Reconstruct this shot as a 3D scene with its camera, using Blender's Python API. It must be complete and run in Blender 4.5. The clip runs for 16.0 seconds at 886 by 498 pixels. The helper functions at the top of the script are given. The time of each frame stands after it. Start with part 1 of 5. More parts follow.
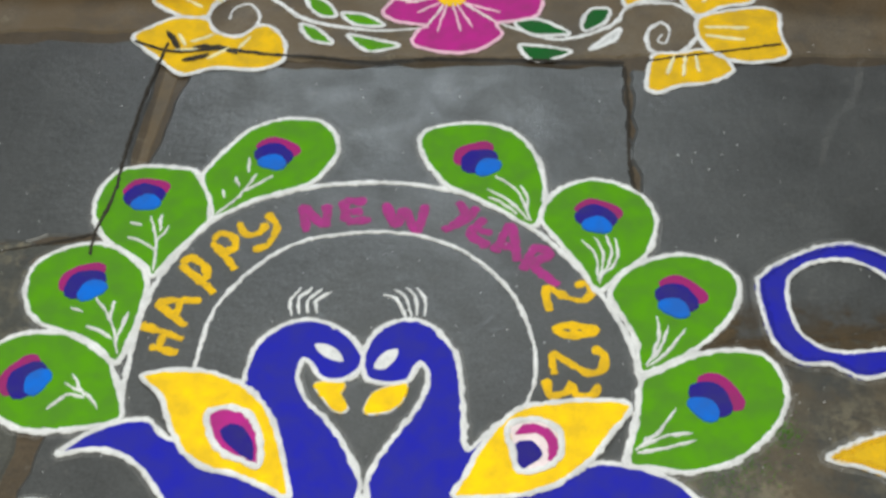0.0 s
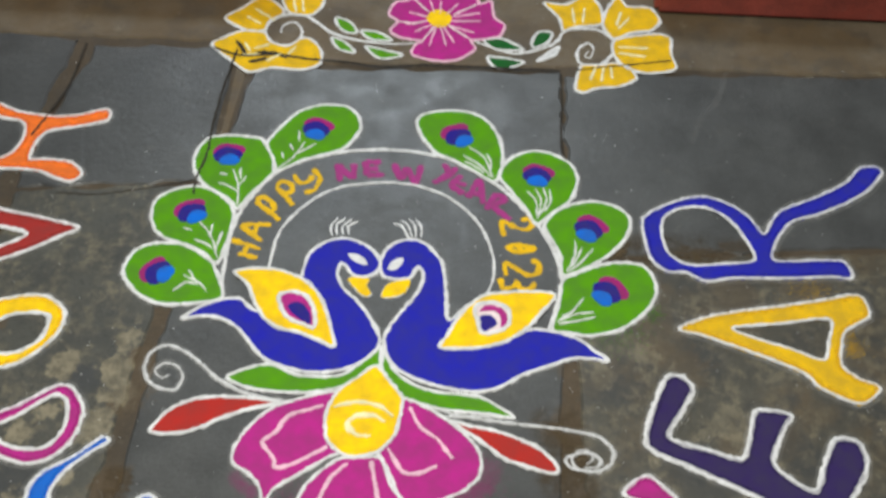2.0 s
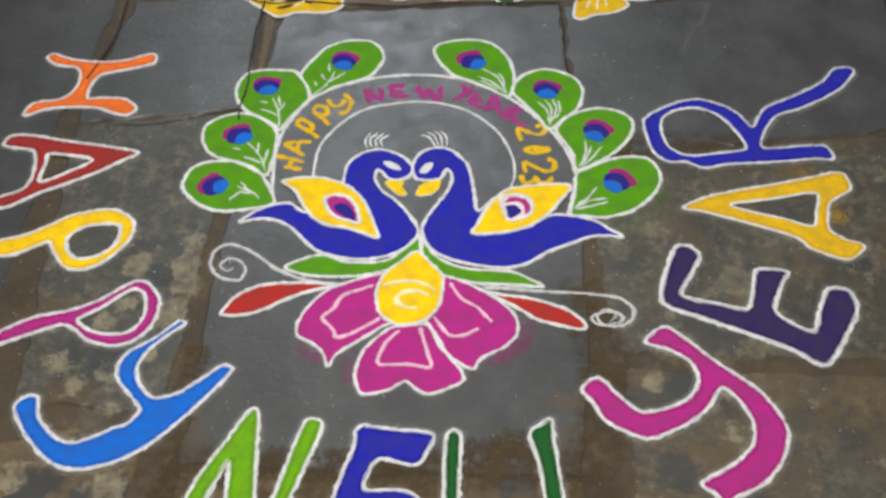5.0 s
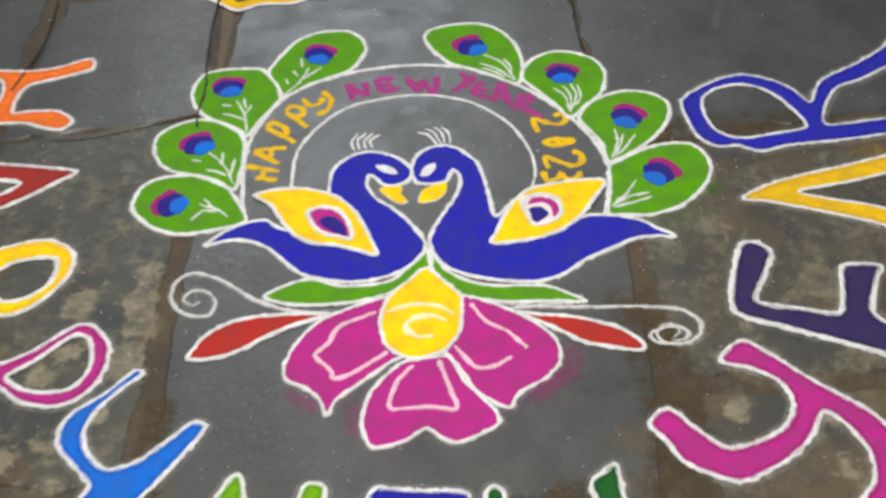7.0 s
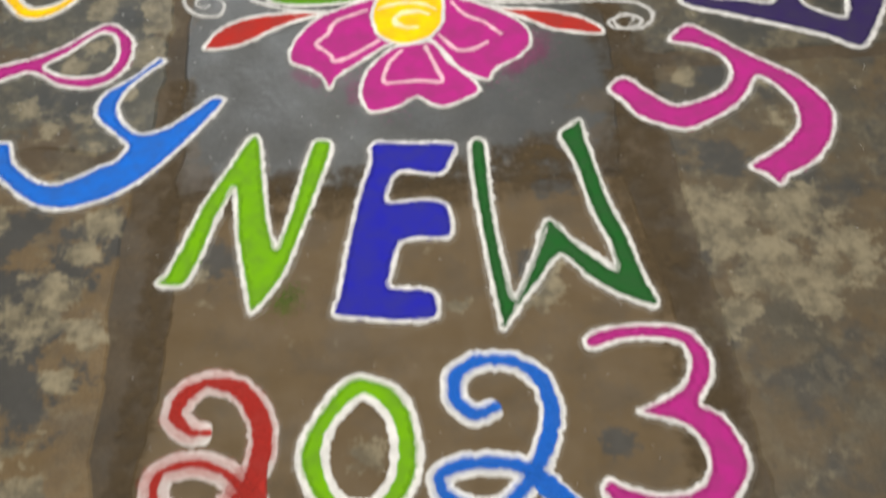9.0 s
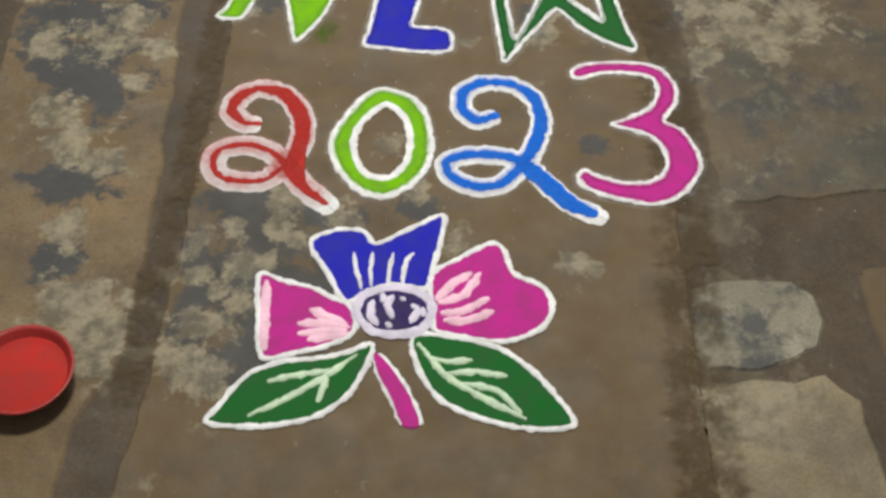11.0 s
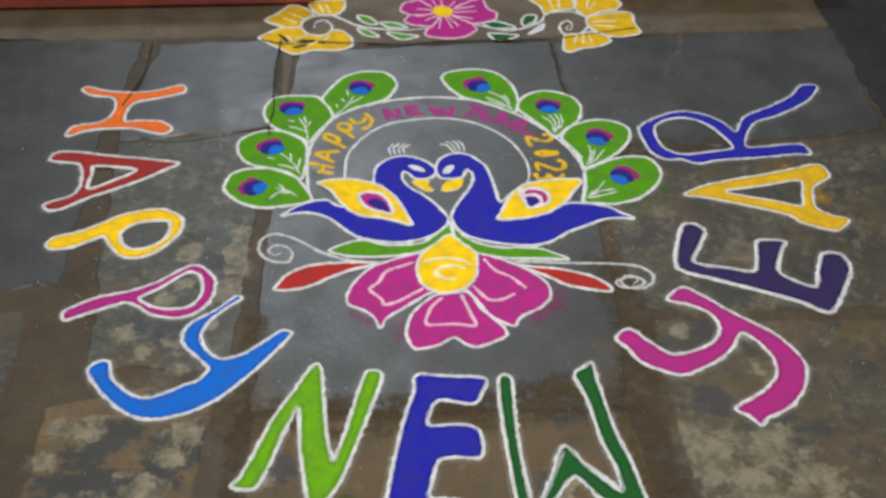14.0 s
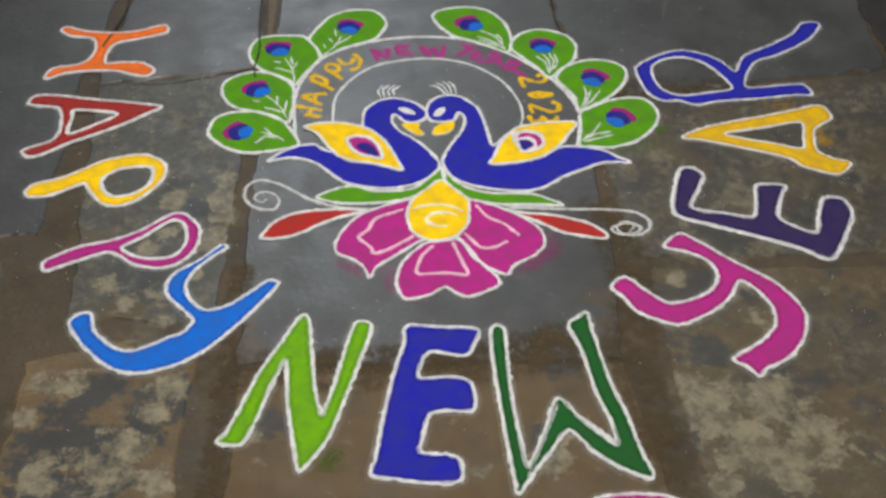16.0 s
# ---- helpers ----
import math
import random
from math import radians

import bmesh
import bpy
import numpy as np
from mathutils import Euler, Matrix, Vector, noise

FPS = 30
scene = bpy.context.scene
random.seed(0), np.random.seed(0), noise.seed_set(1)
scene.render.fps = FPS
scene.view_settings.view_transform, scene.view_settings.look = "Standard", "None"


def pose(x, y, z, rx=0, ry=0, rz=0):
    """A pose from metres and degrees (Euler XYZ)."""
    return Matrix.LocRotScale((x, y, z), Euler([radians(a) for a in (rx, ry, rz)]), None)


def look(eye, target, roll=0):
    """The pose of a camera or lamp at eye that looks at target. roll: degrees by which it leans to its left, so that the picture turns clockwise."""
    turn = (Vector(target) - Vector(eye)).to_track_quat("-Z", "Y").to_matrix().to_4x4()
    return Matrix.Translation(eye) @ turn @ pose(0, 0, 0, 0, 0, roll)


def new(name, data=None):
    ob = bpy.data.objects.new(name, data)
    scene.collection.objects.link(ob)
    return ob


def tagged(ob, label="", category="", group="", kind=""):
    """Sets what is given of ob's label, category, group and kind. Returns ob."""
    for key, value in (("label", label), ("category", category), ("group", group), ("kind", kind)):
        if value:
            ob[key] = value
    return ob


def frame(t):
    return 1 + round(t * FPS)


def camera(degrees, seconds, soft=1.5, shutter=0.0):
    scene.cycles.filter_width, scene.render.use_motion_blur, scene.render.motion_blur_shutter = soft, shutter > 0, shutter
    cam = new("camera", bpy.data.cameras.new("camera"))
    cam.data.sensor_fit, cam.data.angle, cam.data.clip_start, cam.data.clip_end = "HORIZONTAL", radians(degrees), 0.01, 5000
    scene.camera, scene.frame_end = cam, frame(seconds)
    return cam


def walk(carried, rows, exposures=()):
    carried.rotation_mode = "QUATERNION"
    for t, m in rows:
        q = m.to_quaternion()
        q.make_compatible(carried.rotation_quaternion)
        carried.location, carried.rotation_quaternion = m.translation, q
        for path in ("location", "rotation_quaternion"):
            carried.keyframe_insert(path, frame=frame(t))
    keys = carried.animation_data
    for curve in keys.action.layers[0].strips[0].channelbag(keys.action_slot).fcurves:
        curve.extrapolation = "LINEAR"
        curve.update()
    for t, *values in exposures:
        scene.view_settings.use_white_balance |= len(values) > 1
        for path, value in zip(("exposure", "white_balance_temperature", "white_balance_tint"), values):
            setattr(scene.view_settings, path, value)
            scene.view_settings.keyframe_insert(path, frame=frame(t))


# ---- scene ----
# The floor drawing lies in the plane z = 0; plan coordinates of the strokes are in centimetres.
cam = camera(40.0, 16.0, soft=3.0, shutter=0.5)
PATH = [
    (0, (0.052, -0.697, 1.190), (-0.008, 0.306, 0.000), -1.1),
    (0.5, (0.030, -0.711, 1.183), (-0.011, 0.263, 0.000), 0.0),
    (1, (0.037, -0.722, 1.181), (-0.007, 0.233, 0.000), 0.1),
    (1.5, (0.042, -0.742, 1.177), (0.001, 0.201, 0.000), 0.5),
    (1.6, (0.038, -0.896, 1.296), (0.010, 0.198, 0.000), 0.7),
    (1.7, (0.028, -1.062, 1.457), (0.009, 0.189, 0.000), 1.4),
    (1.8, (0.040, -1.247, 1.630), (0.010, 0.185, 0.000), 1.7),
    (2, (0.034, -1.255, 1.700), (0.016, 0.173, 0.000), 2.1),
    (2.5, (0.025, -1.261, 1.703), (0.026, 0.132, 0.000), 2.0),
    (3, (0.003, -1.269, 1.684), (0.021, 0.083, 0.000), 2.1),
    (3.5, (-0.006, -1.293, 1.681), (0.020, 0.049, 0.000), 2.2),
    (4, (-0.017, -1.381, 1.710), (-0.010, -0.003, 0.000), 1.0),
    (4.5, (-0.032, -1.552, 1.720), (-0.024, -0.087, 0.000), 0.4),
    (4.7, (-0.041, -1.614, 1.725), (-0.028, -0.118, 0.000), 0.3),
    (6.8, (-0.134, -1.440, 1.434), (-0.073, -0.053, 0.000), -1.9),
    (7, (-0.135, -1.371, 1.359), (-0.057, -0.052, 0.000), -1.4),
    (7.5, (-0.119, -1.285, 1.295), (-0.028, -0.100, 0.000), -1.2),
    (8, (-0.157, -1.435, 1.308), (-0.031, -0.266, 0.000), -0.4),
    (8.5, (-0.215, -1.642, 1.364), (-0.082, -0.507, 0.000), -0.7),
    (9, (-0.218, -1.765, 1.356), (-0.100, -0.698, 0.000), -0.5),
    (9.5, (-0.203, -1.900, 1.351), (-0.107, -0.917, 0.000), -0.0),
    (10, (-0.232, -2.019, 1.358), (-0.140, -1.076, 0.000), 1.0),
    (10.2, (-0.261, -2.069, 1.343), (-0.159, -1.142, 0.000), 1.7),
    (11.2, (-0.250, -2.293, 1.429), (-0.163, -1.205, -0.000), 0.9),
    (12.3, (-0.236, -2.485, 1.571), (-0.142, -0.776, 0.000), -0.2),
    (12.5, (-0.238, -2.468, 1.634), (-0.126, -0.590, 0.000), 0.1),
    (13, (-0.293, -2.308, 1.649), (-0.127, -0.240, 0.000), 0.2),
    (13.5, (-0.340, -2.140, 1.616), (-0.140, -0.152, 0.000), 0.9),
    (14, (-0.317, -1.998, 1.594), (-0.103, -0.134, -0.000), 2.2),
    (14.5, (-0.293, -1.911, 1.560), (-0.084, -0.156, 0.000), 2.8),
    (15, (-0.300, -1.894, 1.549), (-0.093, -0.193, 0.000), 2.8),
    (15.5, (-0.311, -1.920, 1.557), (-0.099, -0.227, 0.000), 2.2),
    (16, (-0.303, -1.935, 1.570), (-0.100, -0.289, 0.000), 2.3),
]
walk(cam, [(t, look(e, g, r)) for t, e, g, r in PATH],
     exposures=[(0.0, -0.08, 6700, 2), (1.5, -0.08, 6750, 2), (2.5, -0.12, 6750, 6), (4.5, -0.16, 6800, 7), (7.5, 0.0, 6950, 7), (8.5, -0.14, 7150, 8), (9.0, 0.0, 7250, 7), (9.5, 0.08, 7280, 7),
                (10.2, 0.19, 7300, 6), (12.3, -0.22, 6000, 7), (13.0, -0.31, 6150, 6), (14.5, -0.25, 6800, 6), (16.0, -0.27, 6850, 7)])

# ---- night light: a tube lamp on the house front, an added overhead fill, a weak glow from street and sky ----
world = bpy.data.worlds.new("night_sky")
scene.world = world
world.use_nodes = True
world.node_tree.nodes["Background"].inputs[0].default_value = (0.95, 0.97, 1.0, 1)
world.node_tree.nodes["Background"].inputs[1].default_value = 0.20
lamp = bpy.data.lights.new("house_lamp", "AREA")
lamp.shape, lamp.size, lamp.size_y, lamp.energy, lamp.color = "RECTANGLE", 0.7, 0.6, 55, (0.78, 0.86, 1.0)
new("house_lamp", lamp).matrix_world = look((-0.35, 3.1, 2.4), (0.0, 0.2, 0.0))
# Soft fill added overhead, unseen, to brighten the drawing and the near paving.
lamp = bpy.data.lights.new("overhead_fill", "AREA")
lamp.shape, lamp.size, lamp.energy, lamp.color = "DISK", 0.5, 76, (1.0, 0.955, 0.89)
new("overhead_fill", lamp).matrix_world = look((-0.15, -0.62, 2.7), (-0.08, -0.5, 0.0))


# ---- materials ----
def nodes_of(name):
    m = bpy.data.materials.new(name)
    m.use_nodes = True
    t = m.node_tree
    return m, t, t.nodes["Principled BSDF"]


def add_noise(t, scale, detail=3.0, rough=0.6):
    if "place" not in t.nodes:
        g = t.nodes.new("ShaderNodeNewGeometry")
        g.name = "place"
    n = t.nodes.new("ShaderNodeTexNoise")
    n.inputs["Scale"].default_value, n.inputs["Detail"].default_value, n.inputs["Roughness"].default_value = scale, detail, rough
    t.links.new(t.nodes["place"].outputs["Position"], n.inputs["Vector"])
    return n.outputs["Fac"]


def ramp(t, fac, stops):
    r = t.nodes.new("ShaderNodeValToRGB")
    e = r.color_ramp.elements
    while len(e) < len(stops):
        e.new(0.5)
    for k, (pos, col) in zip(e, stops):
        k.position, k.color = pos, (*col, 1)
    t.links.new(fac, r.inputs["Fac"])
    return r.outputs["Color"]


def mix(t, fac, a, b, how="MIX"):
    m = t.nodes.new("ShaderNodeMix")
    m.data_type, m.blend_type = "RGBA", how
    for socket, v in ((m.inputs["Factor"], fac), (m.inputs["A"], a), (m.inputs["B"], b)):
        if isinstance(v, (float, int)):
            socket.default_value = v
        elif isinstance(v, tuple):
            socket.default_value = (*v, 1)
        else:
            t.links.new(v, socket)
    return m.outputs["Result"]


def bump(t, bsdf, fac, strength, distance):
    b = t.nodes.new("ShaderNodeBump")
    b.inputs["Strength"].default_value, b.inputs["Distance"].default_value = strength, distance
    t.links.new(fac, b.inputs["Height"])
    t.links.new(b.outputs["Normal"], bsdf.inputs["Normal"])


def grey(v):
    return (v, v, v)


def powder(name, col, thin=0.25):
    """Loose rangoli powder: fine grain, patches where the layer is thinner."""
    m, t, b = nodes_of(name)
    dust = tuple(0.82 * c + 0.015 for c in col)
    rich = tuple(min(1.0, 1.12 * c) for c in col)
    base = mix(t, ramp(t, add_noise(t, 30, 3), [(0.35, grey(0)), (0.65, grey(1))]), dust, rich)
    bare = ramp(t, add_noise(t, 420, 2, 0.7), [(0.3, grey(thin)), (0.46, grey(0))])
    col2 = mix(t, bare, base, (0.09, 0.09, 0.09))
    t.links.new(col2, b.inputs["Base Color"])
    b.inputs["Roughness"].default_value = 0.95
    b.inputs["Specular IOR Level"].default_value = 0.1
    bump(t, b, add_noise(t, 600, 2, 0.7), 0.5, 0.0015)
    m["tint"] = col
    return m


WHITE = powder("white_powder", (0.72, 0.73, 0.76), 0.35)
THIN_WHITE = powder("thin_white_powder", (0.60, 0.61, 0.64), 0.6)
BLUE = powder("ultramarine_powder", (0.016, 0.018, 0.36), 0.05)
LIGHT_BLUE = powder("bright_blue_powder", (0.006, 0.135, 0.62), 0.1)
GREEN = powder("leaf_green_powder", (0.085, 0.28, 0.008), 0.1)
LIME = powder("lime_green_powder", (0.14, 0.37, 0.008), 0.1)
DARK_GREEN = powder("bottle_green_powder", (0.010, 0.10, 0.020), 0.1)
YELLOW = powder("yellow_powder", (0.92, 0.58, 0.010), 0.12)
MUSTARD = powder("mustard_powder", (0.74, 0.45, 0.012), 0.35)
MAGENTA = powder("magenta_powder", (0.41, 0.022, 0.225), 0.1)
PLUM = powder("plum_powder", (0.30, 0.018, 0.15), 0.15)
FAINT_MAGENTA = powder("thin_magenta_powder", (0.36, 0.035, 0.22), 0.9)
PALE_PINK = powder("pinkish_white_powder", (0.80, 0.68, 0.72), 0.2)
PINK = powder("pale_pink_powder", (0.80, 0.50, 0.64), 0.2)
RED = powder("red_powder", (0.39, 0.026, 0.022), 0.1)
DARK_RED = powder("brick_red_powder", (0.32, 0.028, 0.026), 0.15)
ORANGE = powder("orange_powder", (0.82, 0.17, 0.025), 0.15)
VIOLET = powder("dark_violet_powder", (0.032, 0.020, 0.095), 0.1)
PALE_GREEN = powder("pale_green_powder", (0.52, 0.66, 0.50), 0.5)
LILAC = powder("lilac_powder", (0.62, 0.58, 0.72), 0.3)


PALE = []
PALE += [(-0.40, -1.16, 0.03), (-0.45, -1.22, 0.03), (-0.49, -1.33, 0.04), (-0.39, -1.11, 0.03), (-0.32, -1.14, 0.03), (-0.46, -1.17, 0.03), (-0.52, -1.19, 0.03), (-0.37, -1.19, 0.02), (-0.48, -1.27, 0.02), (-0.77, -0.76, 0.05), (-0.65, -0.75, 0.04), (-0.69, -1.14, 0.03), (-0.66, -0.96, 0.03), (-0.63, -0.86, 0.03), (-0.64, -1.32, 0.08), (-0.56, -1.24, 0.02), (0.25, -1.35, 0.08), (0.25, -1.17, 0.04), (0.03, -1.25, 0.03), (0.23, -1.48, 0.10), (0.32, -0.75, 0.05), (-0.23, -1.01, 0.03), (-0.19, -1.11, 0.03), (-0.14, -1.20, 0.03)]
PALE += [(-0.13, -1.25, 0.02), (0.36, -0.76, 0.07), (0.28, -0.86, 0.05), (0.27, -0.66, 0.04), (0.03, -0.79, 0.04), (-0.09, -0.80, 0.02), (-0.46, -0.70, 0.03), (-0.63, -0.48, 0.05), (-0.65, -0.71, 0.05), (-0.59, -0.78, 0.04), (-0.50, -0.18, 0.03), (0.48, -0.53, 0.05), (0.37, -0.32, 0.04), (0.43, -0.36, 0.03), (0.45, -0.41, 0.03), (0.32, -0.39, 0.03), (0.51, -0.32, 0.04), (-0.61, -0.11, 0.03), (-0.53, -0.18, 0.03), (-0.61, -0.21, 0.03), (-0.50, -1.18, 0.03), (-0.51, -1.24, 0.02), (-0.45, -1.29, 0.03), (-0.51, -1.38, 0.03)]
PALE += [(-0.51, -1.43, 0.03), (-0.41, -1.22, 0.02), (-0.36, -1.11, 0.03), (-0.30, -1.16, 0.03), (-0.54, -1.37, 0.03), (-0.48, -1.41, 0.03), (-0.71, -1.14, 0.04), (-0.75, -0.92, 0.05), (-0.67, -0.76, 0.05), (-0.65, -1.31, 0.07), (-0.69, -1.26, 0.05), (-0.61, -1.27, 0.03), (0.05, -0.74, 0.03), (0.38, -0.05, 0.04), (-0.53, -0.11, 0.03), (-0.52, -0.24, 0.04), (0.51, -0.18, 0.05), (0.29, -0.09, 0.03), (-0.58, -0.59, 0.04), (-0.76, -0.58, 0.04), (-0.61, -0.64, 0.03), (0.29, -0.69, 0.05), (-0.67, -1.28, 0.07), (-0.64, -1.37, 0.07)]
PALE += [(-0.71, -1.36, 0.07), (-0.53, -1.34, 0.04), (-0.51, -1.40, 0.03), (-0.72, -0.98, 0.05), (-0.66, -1.02, 0.04), (-0.80, -0.58, 0.03), (-0.82, -0.64, 0.03), (-0.74, -0.56, 0.03), (0.25, -1.20, 0.05), (0.02, -1.25, 0.03), (0.05, -1.27, 0.02), (0.30, -0.70, 0.06), (0.40, -0.70, 0.07), (0.48, -0.76, 0.06), (0.40, -0.82, 0.07), (0.28, -0.64, 0.04), (0.33, -0.80, 0.05)]
PALE += [(-0.51, -0.05, 0.03), (-0.52, -0.13, 0.03), (-0.53, -0.21, 0.03), (-0.65, -0.26, 0.03), (-0.58, -0.33, 0.03), (-0.62, -0.38, 0.03), (-0.72, -0.34, 0.03), (-0.68, -0.39, 0.03), (-0.56, -0.25, 0.02)]
DARKER = []
DARKER += [(0.38, -0.40, 0.04), (0.34, -0.35, 0.03), (0.47, -0.29, 0.05), (0.26, -0.46, 0.04), (-0.57, -0.14, 0.04), (-0.72, -0.81, 0.11), (-0.75, -0.70, 0.08), (-0.43, -0.69, 0.05), (0.03, -0.75, 0.04), (-0.46, -1.15, 0.08), (-0.48, -1.22, 0.07), (-0.51, -1.31, 0.06), (-0.39, -1.18, 0.06), (-0.28, -1.16, 0.04), (-0.49, -1.40, 0.05), (-0.42, -1.18, 0.09), (-0.48, -1.11, 0.05), (-0.33, -1.15, 0.05), (-0.36, -1.26, 0.06), (-0.50, -1.28, 0.06), (-0.19, -1.14, 0.03), (-0.69, -0.85, 0.09), (-0.70, -1.06, 0.07), (-0.75, -0.65, 0.06)]
DARKER += [(-0.71, -1.20, 0.04), (0.09, -1.03, 0.03), (-0.57, -0.61, 0.05), (0.09, -0.57, 0.06), (0.03, -0.40, 0.07), (-0.48, -0.66, 0.03), (-0.60, -0.50, 0.07), (-0.77, -0.72, 0.05), (0.33, -0.57, 0.05), (-0.70, -0.59, 0.05), (0.22, -0.37, 0.06), (0.57, -0.18, 0.07), (0.29, -0.09, 0.06), (-0.42, -1.36, 0.10), (-0.30, -1.20, 0.06), (-0.46, -1.10, 0.05), (-0.67, -0.88, 0.05), (-0.69, -1.06, 0.05), (-0.62, -0.66, 0.07), (-0.70, -0.70, 0.07), (-0.62, -0.33, 0.06), (-0.70, -0.33, 0.05)]


def patch_group(name, spots, scale=12):
    """A mask of blotchy stains at the given places (x, y, radius in metres)."""
    t = bpy.data.node_groups.new(name, "ShaderNodeTree")
    t.interface.new_socket("Mask", in_out="OUTPUT", socket_type="NodeSocketFloat")
    place = t.nodes.new("ShaderNodeNewGeometry")
    place.name = "place"
    wob = t.nodes.new("ShaderNodeMath")
    wob.operation = "MULTIPLY_ADD"
    t.links.new(add_noise(t, scale, 6, 0.72), wob.inputs[0])
    wob.inputs[1].default_value, wob.inputs[2].default_value = 4.6, -2.35
    best = None
    for x, y, r in spots:
        d = t.nodes.new("ShaderNodeVectorMath")
        d.operation = "DISTANCE"
        t.links.new(place.outputs["Position"], d.inputs[0])
        d.inputs[1].default_value = (x, y, 0)
        k = t.nodes.new("ShaderNodeMath")
        k.operation = "MULTIPLY_ADD"
        t.links.new(d.outputs["Value"], k.inputs[0])
        k.inputs[1].default_value, k.inputs[2].default_value = -1.0 / r, 1.0
        if best is None:
            best = k.outputs[0]
        else:
            m = t.nodes.new("ShaderNodeMath")
            m.operation = "SMOOTH_MAX"
            m.inputs[2].default_value = 0.3
            t.links.new(best, m.inputs[0])
            t.links.new(k.outputs[0], m.inputs[1])
            best = m.outputs[0]
    add = t.nodes.new("ShaderNodeMath")
    t.links.new(best, add.inputs[0])
    t.links.new(wob.outputs[0], add.inputs[1])
    edge = t.nodes.new("ShaderNodeMapRange")
    edge.interpolation_type = "SMOOTHSTEP"
    edge.inputs["From Min"].default_value, edge.inputs["From Max"].default_value = -0.02, 0.42
    t.links.new(add.outputs[0], edge.inputs["Value"])
    end = t.nodes.new("NodeGroupOutput")
    t.links.new(edge.outputs["Result"], end.inputs[0])
    return t


MUDDY_EDGE = [(-0.48, -0.52, 0.06), (-0.38, -0.54, 0.04), (-0.27, -0.56, 0.04), (-0.16, -0.57, 0.04), (-0.05, -0.59, 0.04), (0.06, -0.56, 0.06), (0.17, -0.53, 0.06), (0.17, -0.42, 0.04), (-0.46, -0.46, 0.03), (-0.48, -0.17, 0.04), (0.24, -0.20, 0.04), (0.24, -0.07, 0.03), (-0.51, 0.27, 0.03), (-0.76, -0.02, 0.04), (-0.74, -0.22, 0.05), (-0.68, -0.43, 0.06), (-0.56, -0.47, 0.04), (-0.48, -0.09, 0.03), (-0.49, -0.32, 0.03), (0.54, 0.11, 0.06), (0.66, 0.12, 0.05), (0.44, -0.06, 0.04)]
PALE_SPOTS, DARK_SPOTS, MUD_SPOTS = patch_group("pale_spots", PALE, 19), patch_group("dark_spots", DARKER, 13), patch_group("mud_spots", MUDDY_EDGE)


def dust(name, col, low=0.40, high=0.62, most=0.85, fine=380, wide=22):
    """A dusting that thins out towards its rim, where the ground shows between the grains."""
    m, t, b = nodes_of(name)
    b.inputs["Base Color"].default_value, b.inputs["Roughness"].default_value = (*col, 1), 1.0
    cover = t.nodes.new("ShaderNodeAttribute")
    cover.attribute_name = "cover"
    near = ramp(t, add_noise(t, fine, 3, 0.75), [(low, grey(0)), (high, grey(most))])
    far = ramp(t, add_noise(t, wide, 4), [(0.32, grey(0.25)), (0.62, grey(1))])
    t.links.new(mix(t, 1.0, mix(t, 1.0, near, far, "MULTIPLY"), cover.outputs["Fac"], "MULTIPLY"), b.inputs["Alpha"])
    return m


WHITE_DUST = dust("white_dust", (0.62, 0.62, 0.62), 0.42, 0.66, 0.55)
FAINT_DUST = dust("faint_white_dust", (0.45, 0.45, 0.44), 0.40, 0.66, 0.22)
MAGENTA_DUST = dust("magenta_dust", (0.41, 0.022, 0.225), 0.30, 0.62, 0.45, 260, 26)
THIN_MUD = dust("thin_mud", (0.082, 0.057, 0.030), 0.36, 0.56, 0.85, 30, 7)
TINTS = {m.name: dust("sparse_" + m.name, m["tint"], 0.25, 0.60, 0.75, 300, 30) for m in (BLUE, LIGHT_BLUE, LIME, DARK_GREEN, YELLOW, MUSTARD, MAGENTA, RED, DARK_RED, ORANGE, VIOLET)}


